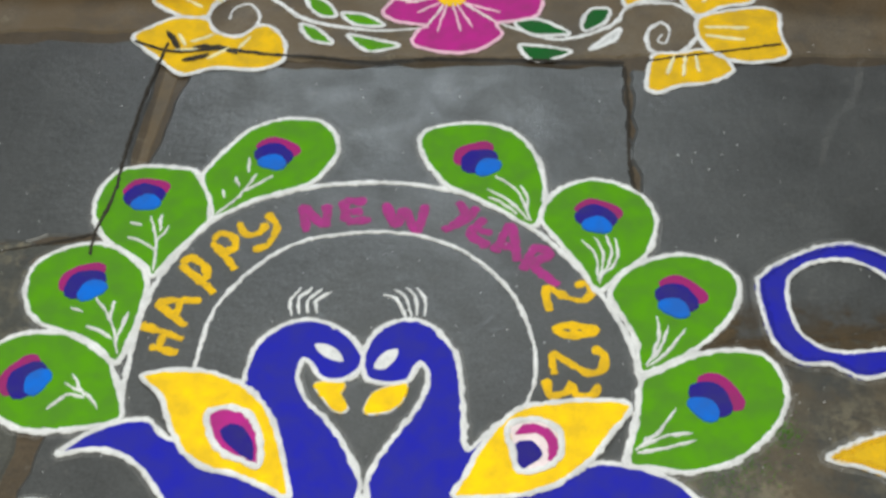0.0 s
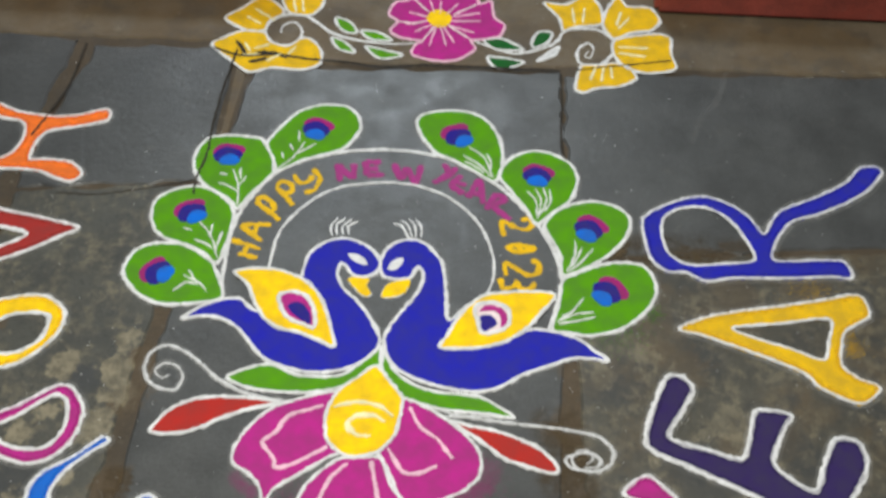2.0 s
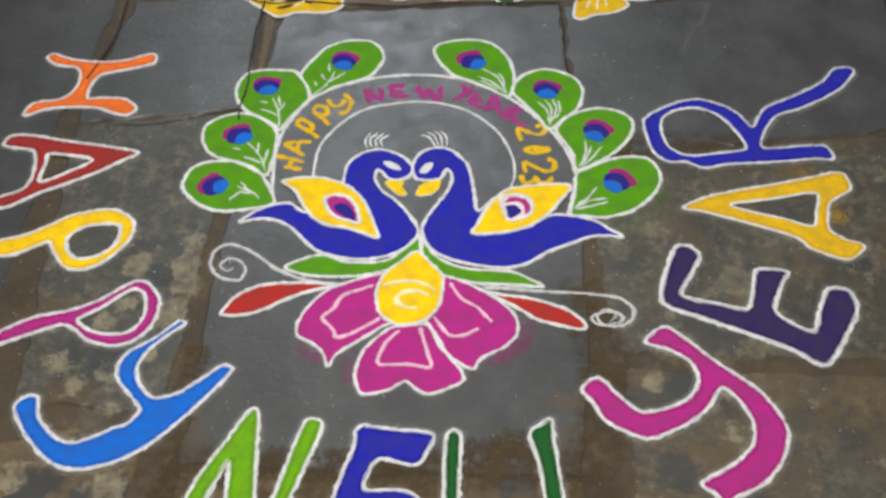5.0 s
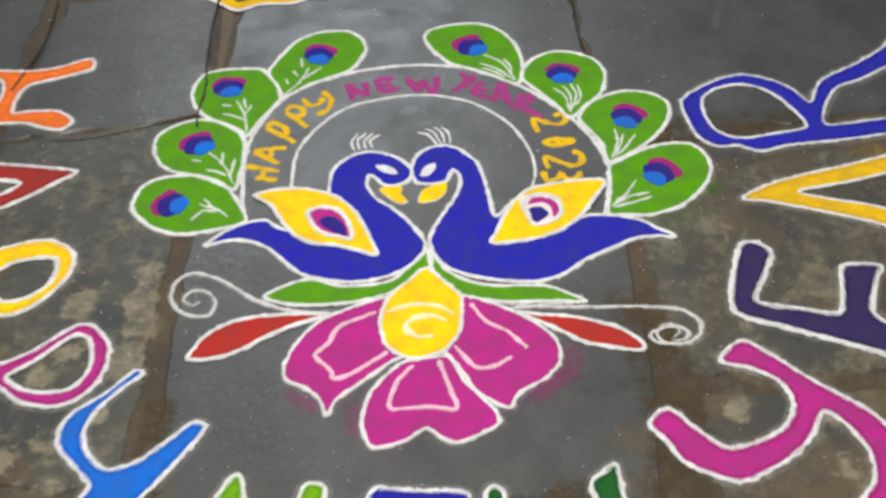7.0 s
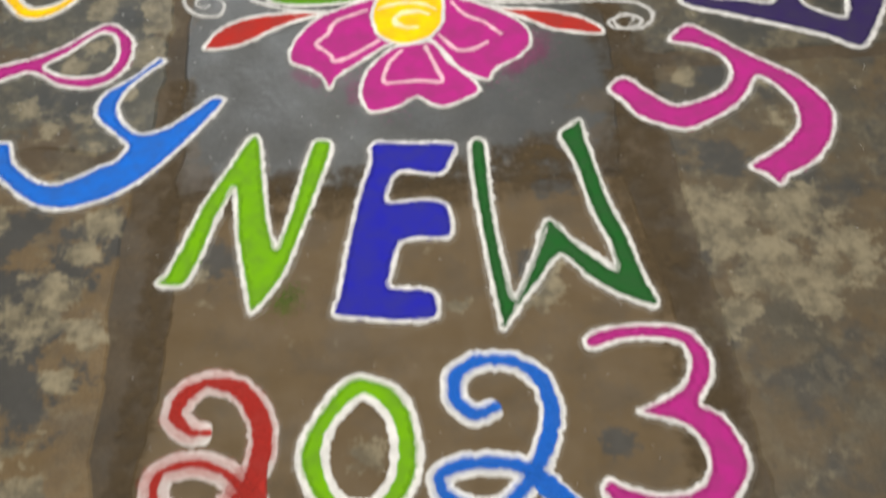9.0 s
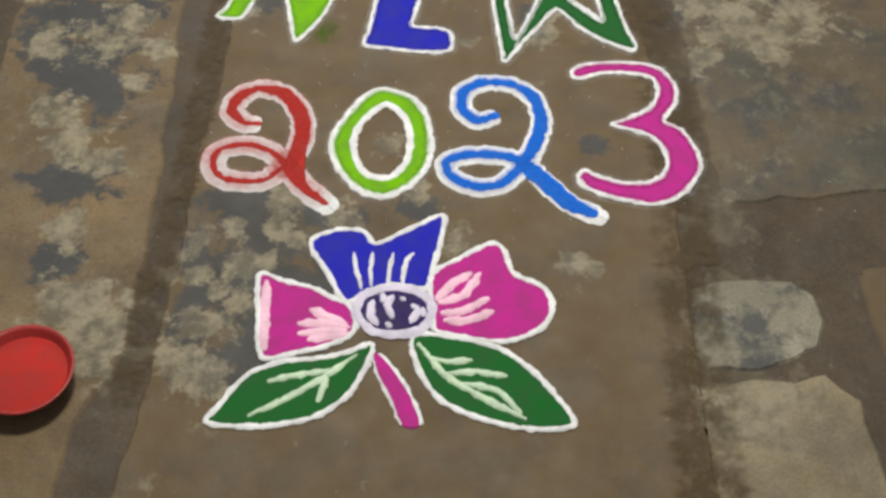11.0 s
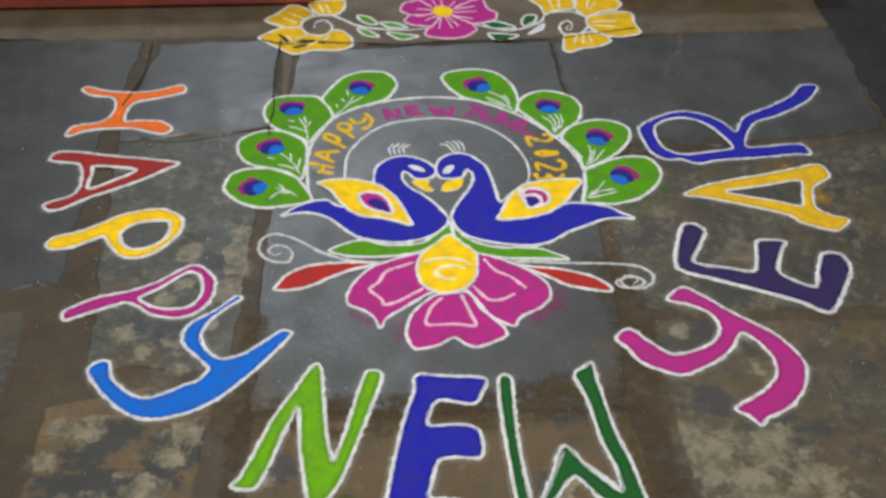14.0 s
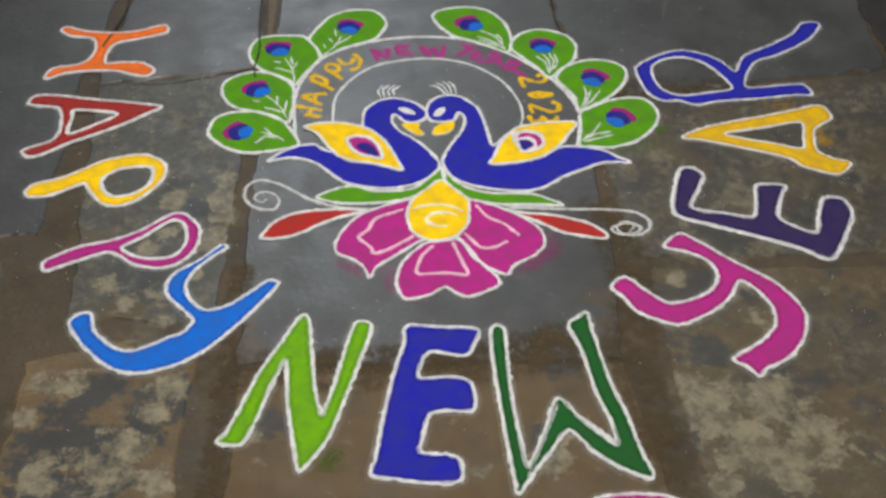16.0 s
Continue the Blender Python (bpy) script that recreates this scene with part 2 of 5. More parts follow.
def stone(name, col, worn=0.0, pale=(0.250, 0.218, 0.150), dark=(0.034, 0.037, 0.040), rough=0.42, mud=0.0, spots=0.0, mottle=0.0):
    """Flat paving stone: cloudy tone, fine grain, flaked pale patches, dark stains and a film of dried mud."""
    m, t, b = nodes_of(name)
    info = t.nodes.new("ShaderNodeObjectInfo")
    base = mix(t, ramp(t, add_noise(t, 5, 6, 0.65), [(0.33, grey(0)), (0.68, grey(1))]), tuple(0.70 * c for c in col), tuple(1.28 * c for c in col))
    fine = ramp(t, add_noise(t, 240, 3, 0.7), [(0.3, grey(0.7)), (0.7, grey(1.25))])
    base = mix(t, 1.0, base, fine, "MULTIPLY")
    own = t.nodes.new("ShaderNodeMapRange")
    own.inputs["To Min"].default_value, own.inputs["To Max"].default_value = 0.90, 1.10
    t.links.new(info.outputs["Random"], own.inputs["Value"])
    base = mix(t, 1.0, base, own.outputs["Result"], "MULTIPLY")
    scuff = ramp(t, add_noise(t, 26, 7, 0.75), [(0.60, grey(0)), (0.72, grey(0.30))])
    base = mix(t, scuff, base, (0.17, 0.165, 0.15))
    if mud:
        film = ramp(t, add_noise(t, 6, 6, 0.62), [(0.58 - 0.25 * (1 - mud), grey(min(1.0, 0.5 + mud / 2))), (0.70 - 0.2 * (1 - mud), grey(0.15 * mud))])
        base = mix(t, film, base, mix(t, add_noise(t, 18, 4), (0.084, 0.055, 0.026), (0.120, 0.082, 0.040)))
    if worn:
        stain = ramp(t, add_noise(t, 10, 5, 0.66), [(0.40, grey(0.85 * min(1.0, 1.3 * worn))), (0.50, grey(0))])
        base = mix(t, stain, base, dark)
        flake = ramp(t, add_noise(t, 15, 6, 0.68), [(0.65 - 0.10 * worn, grey(0)), (0.74 - 0.08 * worn, grey(0.8))])
        base = mix(t, flake, base, tuple(0.8 * c for c in pale))
    if mottle:
        worn_off = mix(t, ramp(t, add_noise(t, 11, 3, 0.6), [(0.40, grey(0)), (0.60, grey(1))]), (0.0, 0.0, 0.0), ramp(t, add_noise(t, 38, 8, 0.74), [(0.47, grey(0)), (0.57, grey(mottle))]))
        base = mix(t, worn_off, base, mix(t, add_noise(t, 90, 4, 0.7), tuple(0.34 * c for c in pale), tuple(0.90 * c for c in pale)))
        pits = ramp(t, add_noise(t, 62, 6, 0.7), [(0.34, grey(0.9 * mottle)), (0.43, grey(0))])
        base = mix(t, pits, base, tuple(0.62 * c for c in dark))
    if spots:
        for group, how in ((MUD_SPOTS, (0.084, 0.056, 0.028)), (DARK_SPOTS, dark), (PALE_SPOTS, mix(t, ramp(t, add_noise(t, 26, 6, 0.75), [(0.42, grey(0)), (0.58, grey(1))]), pale, tuple(0.42 * c for c in pale)))):
            g = t.nodes.new("ShaderNodeGroup")
            g.node_tree = group
            f = t.nodes.new("ShaderNodeMath")
            f.operation = "MULTIPLY"
            f.inputs[1].default_value = spots
            t.links.new(g.outputs[0], f.inputs[0])
            base = mix(t, f.outputs[0], base, how)
    t.links.new(base, b.inputs["Base Color"])
    gloss = ramp(t, add_noise(t, 14, 4), [(0.3, grey(rough - 0.08)), (0.7, grey(rough + 0.16))])
    t.links.new(gloss, b.inputs["Roughness"])
    bump(t, b, add_noise(t, 70, 6, 0.7), 0.35, 0.004)
    return m


CLEAN = stone("dark_slate", (0.054, 0.056, 0.058), spots=0.5, rough=0.37)
SLATE_WORN = stone("worn_slate", (0.054, 0.052, 0.043), 0.5, mud=0.18, rough=0.5, spots=0.40, mottle=0.62)
LEFT_WORN = stone("flaking_slate", (0.054, 0.054, 0.047), 0.2, mud=0.0, rough=0.5, spots=0.8, mottle=0.7)
FLAKED = stone("flaked_stone", (0.066, 0.060, 0.046), 0.6, mud=0.45, rough=0.6, spots=0.80, mottle=0.4)
MUDDY = stone("muddy_stone", (0.086, 0.058, 0.028), 0.2, mud=1.0, rough=0.70, spots=0.85)
TAN = stone("tan_muddy_stone", (0.132, 0.090, 0.046), 0.2, mud=0.4, rough=0.7, spots=0.92, mottle=0.35)
BEIGE = stone("beige_stone", (0.20, 0.165, 0.105), 0.15, mud=0.2, rough=0.65, spots=0.6)
GREY_FLAKED = stone("grey_flaked_stone", (0.17, 0.155, 0.115), 0.8, pale=(0.36, 0.34, 0.28), rough=0.6)
MUD = stone("dried_mud", (0.058, 0.041, 0.024), 0.1, rough=0.7, spots=0.25)
CEMENT = stone("stained_cement", (0.115, 0.092, 0.064), 0.25, rough=0.65, mud=0.5)
ASPHALT = stone("dark_asphalt", (0.024, 0.022, 0.023), rough=0.8)
RED_PAINT = stone("red_oxide_paint", (0.30, 0.060, 0.045), 0.1, pale=(0.15, 0.08, 0.05), rough=0.5)
CRACK = stone("joint_dirt", (0.024, 0.019, 0.014), rough=0.9)


# ---- building helpers ----
def part(name, me, mat, parent=None, label=""):
    if isinstance(me, bmesh.types.BMesh):
        bm, me = me, bpy.data.meshes.new(name)
        bm.to_mesh(me)
        bm.free()
    me.materials.append(mat)
    ob = new(name, me)
    if parent:
        ob.parent = parent
    if label:
        ob["label"] = label
    return ob


def thing(name, label, category, group=""):
    return tagged(new(name), label, category, group)


def spline(pts, closed=False, step=0.5, tight=0.42):
    """A hand-drawn line through the given points (cm), sampled evenly enough."""
    p = [Vector(q) for q in pts]
    n, out = len(p), []
    for i in range(n if closed else n - 1):
        if closed:
            a, b, c, d = p[i - 1], p[i], p[(i + 1) % n], p[(i + 2) % n]
        else:
            a, b, c, d = p[max(i - 1, 0)], p[i], p[i + 1], p[min(i + 2, n - 1)]
        m1, m2 = (c - a) * tight, (d - b) * tight
        lim = 1.2 * (c - b).length
        m1, m2 = (m if m.length < lim else m * (lim / m.length) for m in (m1, m2))
        k = max(1, int((c - b).length / step))
        for j in range(k):
            s = j / k
            out.append(b * (2 * s**3 - 3 * s**2 + 1) + m1 * (s**3 - 2 * s**2 + s) + c * (3 * s**2 - 2 * s**3) + m2 * (s**3 - s**2))
    if not closed:
        out.append(p[-1])
    return out


def normals(line, closed):
    n, out = len(line), []
    for i in range(n):
        a = line[i - 1] if closed or i else line[0]
        b = line[(i + 1) % n] if closed or i < n - 1 else line[-1]
        d = b - a
        d = d.normalized() if d.length > 1e-6 else Vector((1, 0))
        out.append(Vector((-d.y, d.x)))
    return out


def shaky(p, size, f=0.9, seed=0.0):
    return size * (noise.noise(Vector((p.x * f, p.y * f, seed))) + 0.6 * noise.noise(Vector((p.x * f * 3.1, p.y * f * 3.1, seed + 7))))


def area(line):
    return sum(a.x * b.y - b.x * a.y for a, b in zip(line, line[1:] + line[:1])) / 2


def inset(pts, d):
    """The closed line moved inwards by d cm."""
    p = [Vector(q) for q in pts]
    s = 1 if area(p) > 0 else -1
    return [q + s * d * n for q, n in zip(p, normals(p, True))]


def fill_mesh(name, pts, holes=(), h=0.22, shake=0.10):
    """A patch of powder with a sloping rim: outline and holes in cm, height h cm."""
    from mathutils.geometry import tessellate_polygon
    loops = []
    for k, q in enumerate((pts, *holes)):
        line = spline(q, True)
        line = [p + n * shaky(p, shake, 1.3, 3.0) for p, n in zip(line, normals(line, True))]
        if (area(line) > 0) == (k > 0):
            line.reverse()
        loops.append(line)
    flat = [p for l in loops for p in l]
    tris = tessellate_polygon([[Vector((p.x, p.y, 0)) for p in l] for l in loops])
    n = len(flat)
    out = [n_ for l in loops for n_ in normals(l, True)]
    verts = [(p.x / 100, p.y / 100, h / 100) for p in flat] + [((p.x - 0.16 * o.x) / 100, (p.y - 0.16 * o.y) / 100, 0.0002) for p, o in zip(flat, out)]
    faces = []
    for a, b, c in tris:
        u, v = flat[b] - flat[a], flat[c] - flat[a]
        faces.append((a, b, c) if u.x * v.y - u.y * v.x > 0 else (a, c, b))
    i = 0
    for l in loops:
        k = len(l)
        faces += [(i + j, i + j + n, i + (j + 1) % k + n, i + (j + 1) % k) for j in range(k)]
        i += k
    me = bpy.data.meshes.new(name)
    me.from_pydata(verts, [], faces)
    return me


def stroke_mesh(name, lines, w, h=0.16, closed=False, taper=False, base=0.0, shake=0.13, tight=0.42):
    """Lines of powder let run from the fingers: a low ridge with uneven width."""
    verts, faces, cover = [], [], []
    for q in lines:
        line = spline(q, closed, 0.4, tight)
        n, s0 = len(line), len(verts)
        for i, (p, o) in enumerate(zip(line, normals(line, closed))):
            k = 1 + shaky(p, 0.50, 0.8, 5.0) / max(1.0, w)
            ends = 1.0 if closed else min(1.0, 0.4 * min(i, n - 1 - i) / max(1.0, 0.5 * w))
            if taper:
                e = min(i, n - 1 - i) / max(1, n - 1)
                k *= min(1.0, 0.35 + 3.0 * e)
            elif not closed:
                d = 1 - min(1.0, (0.4 * min(i, n - 1 - i) + 0.05) / (0.5 * w))
                k *= math.sqrt(1 - d * d)
            p = p + o * shaky(p, shake, 1.1, 9.0)
            for u, z in ((0.5, 0.0), (0.34, 0.75), (0.0, 1.0), (-0.34, 0.75), (-0.5, 0.0)):
                r = u * w * k + (shaky(p, 0.13, 2.6, 11.0 + u) if abs(u) == 0.5 else 0.0)
                cover.append(z * ends)
                verts.append(((p.x + o.x * r) / 100, (p.y + o.y * r) / 100, (base + 0.02 + z * h) / 100))
        for i in range(n if closed else n - 1):
            a, b = s0 + 5 * i, s0 + 5 * ((i + 1) % n)
            faces += [(a + j, a + j + 1, b + j + 1, b + j) for j in range(4)]
    me = bpy.data.meshes.new(name)
    me.from_pydata(verts, [], [f[::-1] for f in faces])
    me.attributes.new("cover", "FLOAT", "POINT").data.foreach_set("value", cover)
    for poly in me.polygons:
        poly.use_smooth = True
    return me


def hazy(pts, w, parent, closed=True):
    """What the hand spills beside a white line: a dusting and a second, thinner trace."""
    part("powder_dust", stroke_mesh("powder_dust", [pts], w, 0.02, closed, False, 0.0, 0.25), WHITE_DUST, parent)
    part("stray_line", stroke_mesh("stray_line", [pts], 0.34, 0.06, closed, False, 0.20, 0.38), THIN_WHITE, parent)


def tint(pts, w, mat, parent, closed=True):
    """Coloured grains strayed on to the white border."""
    part("colour_dust", stroke_mesh("colour_dust", [pts], w, 0.03, closed, False, 0.34, 0.35), TINTS[mat.name], parent)


def fill(name, pts, mat, parent, h=0.22, holes=(), label=""):
    return part(name, fill_mesh(name, pts, holes, h), mat, parent, label)


def line(name, pts, w, mat, parent, closed=False, taper=False, h=0.16, label="", base=0.0):
    return part(name, stroke_mesh(name, [pts], w, h, closed, taper, base), mat, parent, label)


def lines(name, many, w, mat, parent, taper=True, h=0.36, label="", base=0.0):
    """Several short strokes, each a mesh of its own."""
    for pts in many:
        line(name, pts, w, mat, parent, False, taper, h, label, base)


def letter(label, mat, outer, holes=(), w=0.8, group="large outlined letters"):
    g = thing("rangoli_letter", label, "letter", group)
    fill("colour_fill", inset(outer, 0.3), mat, g, 0.22, [inset(h, -0.3) for h in holes])
    line("white_outline", inset(outer, 0.42), 1.02 * w, WHITE, g, True, base=0.12)
    hazy(inset(outer, 0.3), 2.1, g)
    tint(inset(outer, 0.95), 0.9, mat, g)
    for h in holes:
        line("white_outline", inset(h, -0.3), w * 1.05, WHITE, g, True, base=0.12)
    return g


# ---- ground and paving ----
def slab(pts, mat, parent, name="paving_slab", top=0.0, thick=0.035, shake=0.009):
    """One stone: chipped edges, a worn bevel, top in the walking plane."""
    ring = spline([(100 * x, 100 * y) for x, y in pts], True, 2.0, 0.03)
    ring = [p + n * (100 * shaky(p, shake, 0.22, 2.0)) for p, n in zip(ring, normals(ring, True))]
    if area(ring) < 0:
        ring.reverse()
    from mathutils.geometry import tessellate_polygon
    inn = [p + n * 0.5 for p, n in zip(ring, normals(ring, True))]
    n = len(ring)
    verts = [(p.x / 100, p.y / 100, top) for p in inn] + [(p.x / 100, p.y / 100, top - 0.004) for p in ring] + [(p.x / 100, p.y / 100, top - thick) for p in ring]
    faces = []
    for a, b, c in tessellate_polygon([[Vector((p.x, p.y, 0)) for p in inn]]):
        u, v = inn[b] - inn[a], inn[c] - inn[a]
        faces.append((a, b, c) if u.x * v.y - u.y * v.x > 0 else (a, c, b))
    for k in (0, n):
        faces += [(k + i, k + i + n, k + (i + 1) % n + n, k + (i + 1) % n) for i in range(n)]
    me = bpy.data.meshes.new(name)
    me.from_pydata(verts, [], faces)
    return part(name, me, mat, parent)


bm = bmesh.new()
bmesh.ops.create_grid(bm, x_segments=4, y_segments=4, size=60)
bmesh.ops.translate(bm, verts=bm.verts, vec=(0, 0, -0.003))
ground = part("ground", bm, MUD)
tagged(ground, "brown dried mud filling the joints between paving stones", "ground", kind="structure")
paving = tagged(new("pavement"), "uneven dark stone slabs with muddy joints and worn patches", "pavement", kind="structure")
slab([(-0.395, 0.640), (0.238, 0.668), (0.240, 0.2), (0.222, -0.3), (0.185, -0.583), (-0.2, -0.566), (-0.478, -0.552), (-0.462, -0.1), (-0.430, 0.3)], CLEAN, paving)
slab([(-0.735, 0.690), (-0.440, 0.700), (-0.448, 0.318), (-0.795, 0.278), (-0.770, 0.5)], CLEAN, paving)
slab([(-0.795, 0.268), (-0.452, 0.308), (-0.475, 0.05), (-0.485, -0.10), (-0.515, -0.43), (-0.60, -0.455), (-0.68, -0.425), (-0.775, -0.44), (-0.785, -0.13)], LEFT_WORN, paving)
slab([(-0.835, -0.52), (-0.76, -0.50), (-0.67, -0.475), (-0.58, -0.50), (-0.535, -0.49), (-0.558, -0.65), (-0.568, -0.85), (-0.575, -1.05), (-0.588, -1.2), (-0.605, -1.36), (-0.655, -1.46), (-0.70, -1.7), (-0.76, -2.6), (-1.0, -2.6), (-0.88, -1.44), (-0.85, -0.9)], TAN, paving)
slab([(-1.60, 0.76), (-0.775, 0.705), (-0.835, 0.25), (-0.850, -0.20), (-1.60, -0.24)], CLEAN, paving)
slab([(-1.70, -0.30), (-0.900, -0.27), (-0.94, -0.95), (-1.70, -1.0)], SLATE_WORN, paving)
slab([(-1.80, -1.04), (-0.96, -1.0), (-1.05, -2.6), (-1.9, -2.6)], FLAKED, paving)
slab([(0.252, 0.662), (1.00, 0.700), (0.960, 0.24), (0.254, 0.17)], CLEAN, paving)
slab([(0.256, 0.155), (0.955, 0.225), (0.93, -0.36), (0.262, -0.33)], SLATE_WORN, paving)
slab([(0.272, -0.37), (0.925, -0.40), (0.90, -1.12), (0.262, -1.16)], FLAKED, paving)
slab([(0.176, -1.335), (0.186, -1.308), (0.215, -1.296), (0.275, -1.294), (0.325, -1.304), (0.350, -1.330), (0.356, -1.375), (0.340, -1.415), (0.300, -1.436), (0.235, -1.447), (0.178, -1.440), (0.168, -1.40)], GREY_FLAKED, paving, shake=0.006)
slab([(0.160, -1.457), (0.25, -1.462), (0.335, -1.458), (0.372, -1.50), (0.385, -1.8), (0.40, -2.6), (0.12, -2.6), (0.145, -1.8)], BEIGE, paving)
slab([(0.425, -1.29), (0.90, -1.27), (0.87, -2.6), (0.44, -2.6), (0.42, -1.8)], MUDDY, paving)
slab([(-0.474, -0.562), (0.185, -0.590), (0.205, -0.9), (0.165, -1.5), (0.10, -2.6), (-0.67, -2.6), (-0.615, -1.6), (-0.583, -1.47), (-0.568, -1.35), (-0.543, -1.22), (-0.525, -1.02), (-0.502, -0.9), (-0.482, -0.75)], MUDDY, paving, shake=0.006)
slab([(-0.434, 0.685), (-0.404, 0.635), (-0.418, 0.45), (-0.428, 0.345), (-0.440, 0.335), (-0.438, 0.5)], CEMENT, paving, "joint_stone", -0.002, 0.03, 0.003)
ledge = slab([(-1.40, 0.735), (-0.75, 0.715), (-0.43, 0.72), (-0.39, 0.655), (0.24, 0.685), (0.60, 0.695), (1.02, 0.72), (1.04, 3.2), (-1.40, 3.2)], CEMENT, None, "threshold")
tagged(ledge, "stained brown cement apron in front of the house", "threshold", kind="structure")
road = slab([(1.045, 4.0), (0.985, 0.2), (0.93, -0.9), (0.90, -3.0), (4.0, -3.0), (4.0, 4.0)], ASPHALT, None, "road", 0.004, 0.03)
tagged(road, "dark strip of unlit asphalt beside the paving", "road", kind="structure")


def smear(pts, w):
    """Mud trodden thinly over a joint, fading out to both sides."""
    me = stroke_mesh("mud_smear", [[(100 * x, 100 * y) for x, y in pts]], 100 * w, 0.05, False, False, 0.0, 1.2)
    return part("mud_smear", me, THIN_MUD, paving, "thin trodden mud")


smear([(-0.56, -0.56), (-0.48, -0.565), (-0.3, -0.575), (-0.1, -0.575), (0.03, -0.56), (0.14, -0.55), (0.24, -0.55)], 0.11)
smear([(-0.40, -0.545), (-0.2, -0.555), (0.0, -0.54), (0.15, -0.50)], 0.07)
smear([(0.21, -0.15), (0.225, -0.24), (0.24, -0.35), (0.225, -0.48), (0.20, -0.62), (0.21, -0.8), (0.21, -1.0), (0.19, -1.2), (0.165, -1.45), (0.14, -1.7)], 0.10)
smear([(0.27, 0.19), (0.40, 0.185), (0.53, 0.18), (0.66, 0.17)], 0.11)
smear([(-0.47, -0.3), (-0.485, -0.5), (-0.50, -0.7), (-0.525, -0.95), (-0.565, -1.2), (-0.60, -1.45)], 0.05)


def plinth(x0, x1, y0, y1, z):
    bm = bmesh.new()
    bmesh.ops.create_cube(bm, size=1)
    bmesh.ops.scale(bm, verts=bm.verts, vec=(x1 - x0, y1 - y0, z))
    bmesh.ops.translate(bm, verts=bm.verts, vec=((x0 + x1) / 2, (y0 + y1) / 2, z / 2))
    bmesh.ops.bevel(bm, geom=bm.edges[:], offset=0.012, segments=2, affect="EDGES")
    return tagged(part("plinth", bm, RED_PAINT), "low red oxide painted cement plinth by the doorway", "plinth", "painted plinths")


plinth(-1.30, -0.35, 0.865, 1.5, 0.10)
plinth(0.45, 1.03, 0.87, 1.5, 0.10)

# joints that break the powder where the stones meet
line("joint_crack", [(-43.7, 69.4), (-44.8, 57.6), (-45.2, 47.4), (-45.0, 38.6), (-46.0, 31.6), (-45.8, 27.7)], 0.45, CRACK, paving, h=0.05, base=0.30)
line("joint_crack", [(-71.6, 26.8), (-64.2, 26.8), (-55.1, 28.9), (-46.5, 31.5)], 0.4, CRACK, paving, h=0.05, base=0.0)
line("joint_crack", [(-48.8, 69.5), (-42.4, 67.3), (-35.4, 68.1), (-28.1, 67.1), (-20.9, 66.8), (-12.6, 65.8), (-4.4, 66.9), (6.2, 67.0), (16.7, 66.9), (24.1, 66.9)], 0.6, CRACK, paving, h=0.05, base=0.30)
line("joint_crack", [(27.3, 67.4), (35.6, 69.2), (42.7, 70.7), (47.5, 71.8)], 0.4, CRACK, paving, h=0.05, base=0.30)
line("joint_crack", [(24.1, 66.3), (24.2, 57.5), (23.8, 47.6), (24.3, 41.3)], 0.5, CRACK, paving, h=0.05, base=0.0)

line("joint_crack", [(-75.5, 69.0), (-76.0, 56.5), (-78.1, 47.5), (-80.0, 41.2)], 0.5, CRACK, paving, h=0.05, base=0.22)
part("pale_scratch", stroke_mesh("pale_scratch", [[(59.0, 69.4), (56.1, 60.4), (52.2, 55.0), (49.4, 46.7)]], 1.5, 0.015, False, True, 0.0, 0.5), FAINT_DUST, paving)

# ---- the ring and its small writing ----
ring = thing("rangoli_ring", "double white powder ring with small yellow and magenta writing", "rangoli ring")
line("outer_ring", [(-36.8, 3.8), (-37.3, 7.5), (-37.5, 16.7), (-36.7, 23.3), (-34.6, 28.7), (-31.2, 34.3), (-26.3, 38.0), (-18.8, 40.8), (-11.5, 41.9), (-4.8, 41.7), (2.8, 39.8), (10.6, 34.4), (14.8, 30.0), (19.0, 24.1), (21.5, 18.9), (23.1, 12.8), (22.7, 7.6), (20.7, -0.2)], 0.75, WHITE, ring)
line("inner_ring", [(-29.4, 11.0), (-29.3, 14.1), (-28.6, 19.5), (-26.2, 24.4), (-22.5, 28.8), (-17.8, 31.7), (-10.8, 33.1), (-4.2, 32.8), (1.7, 30.4), (6.1, 26.4), (9.0, 21.8), (10.8, 15.6), (10.8, 10.3), (9.6, 6.9)], 0.55, WHITE, ring)


def small(label, mat, many, w=1.05):
    w = 1.3 if mat == FAINT_MAGENTA else w
    m = stroke_mesh("small_letter", many, w, 0.08, False, False, 0.0, 0.1)
    part("small_letter", m, mat, ring, label)


small("yellow letter H", MUSTARD, [[(-37.1, 17.2), (-34.4, 16.3), (-31.5, 15.2)], [(-35.4, 14.0), (-31.8, 13.2)], [(-33.9, 16.1), (-34.4, 13.7)]])
small("yellow letter A", MUSTARD, [[(-35.8, 20.8), (-33.0, 21.2), (-30.3, 21.2)], [(-35.9, 20.7), (-33.6, 18.8), (-31.5, 17.2)], [(-32.8, 21.1), (-33.2, 18.7)]])
small("yellow letter P", MUSTARD, [[(-34.0, 26.8), (-31.5, 24.8), (-28.9, 22.4)], [(-33.9, 27.0), (-32.8, 28.1), (-30.9, 26.8), (-30.3, 25.0), (-31.6, 23.9)]])
small("yellow letter P", MUSTARD, [[(-30.6, 30.7), (-28.7, 28.6), (-26.9, 26.2)], [(-30.5, 30.9), (-29.8, 32.3), (-27.9, 31.6), (-27.5, 29.9), (-28.7, 29.1)]])
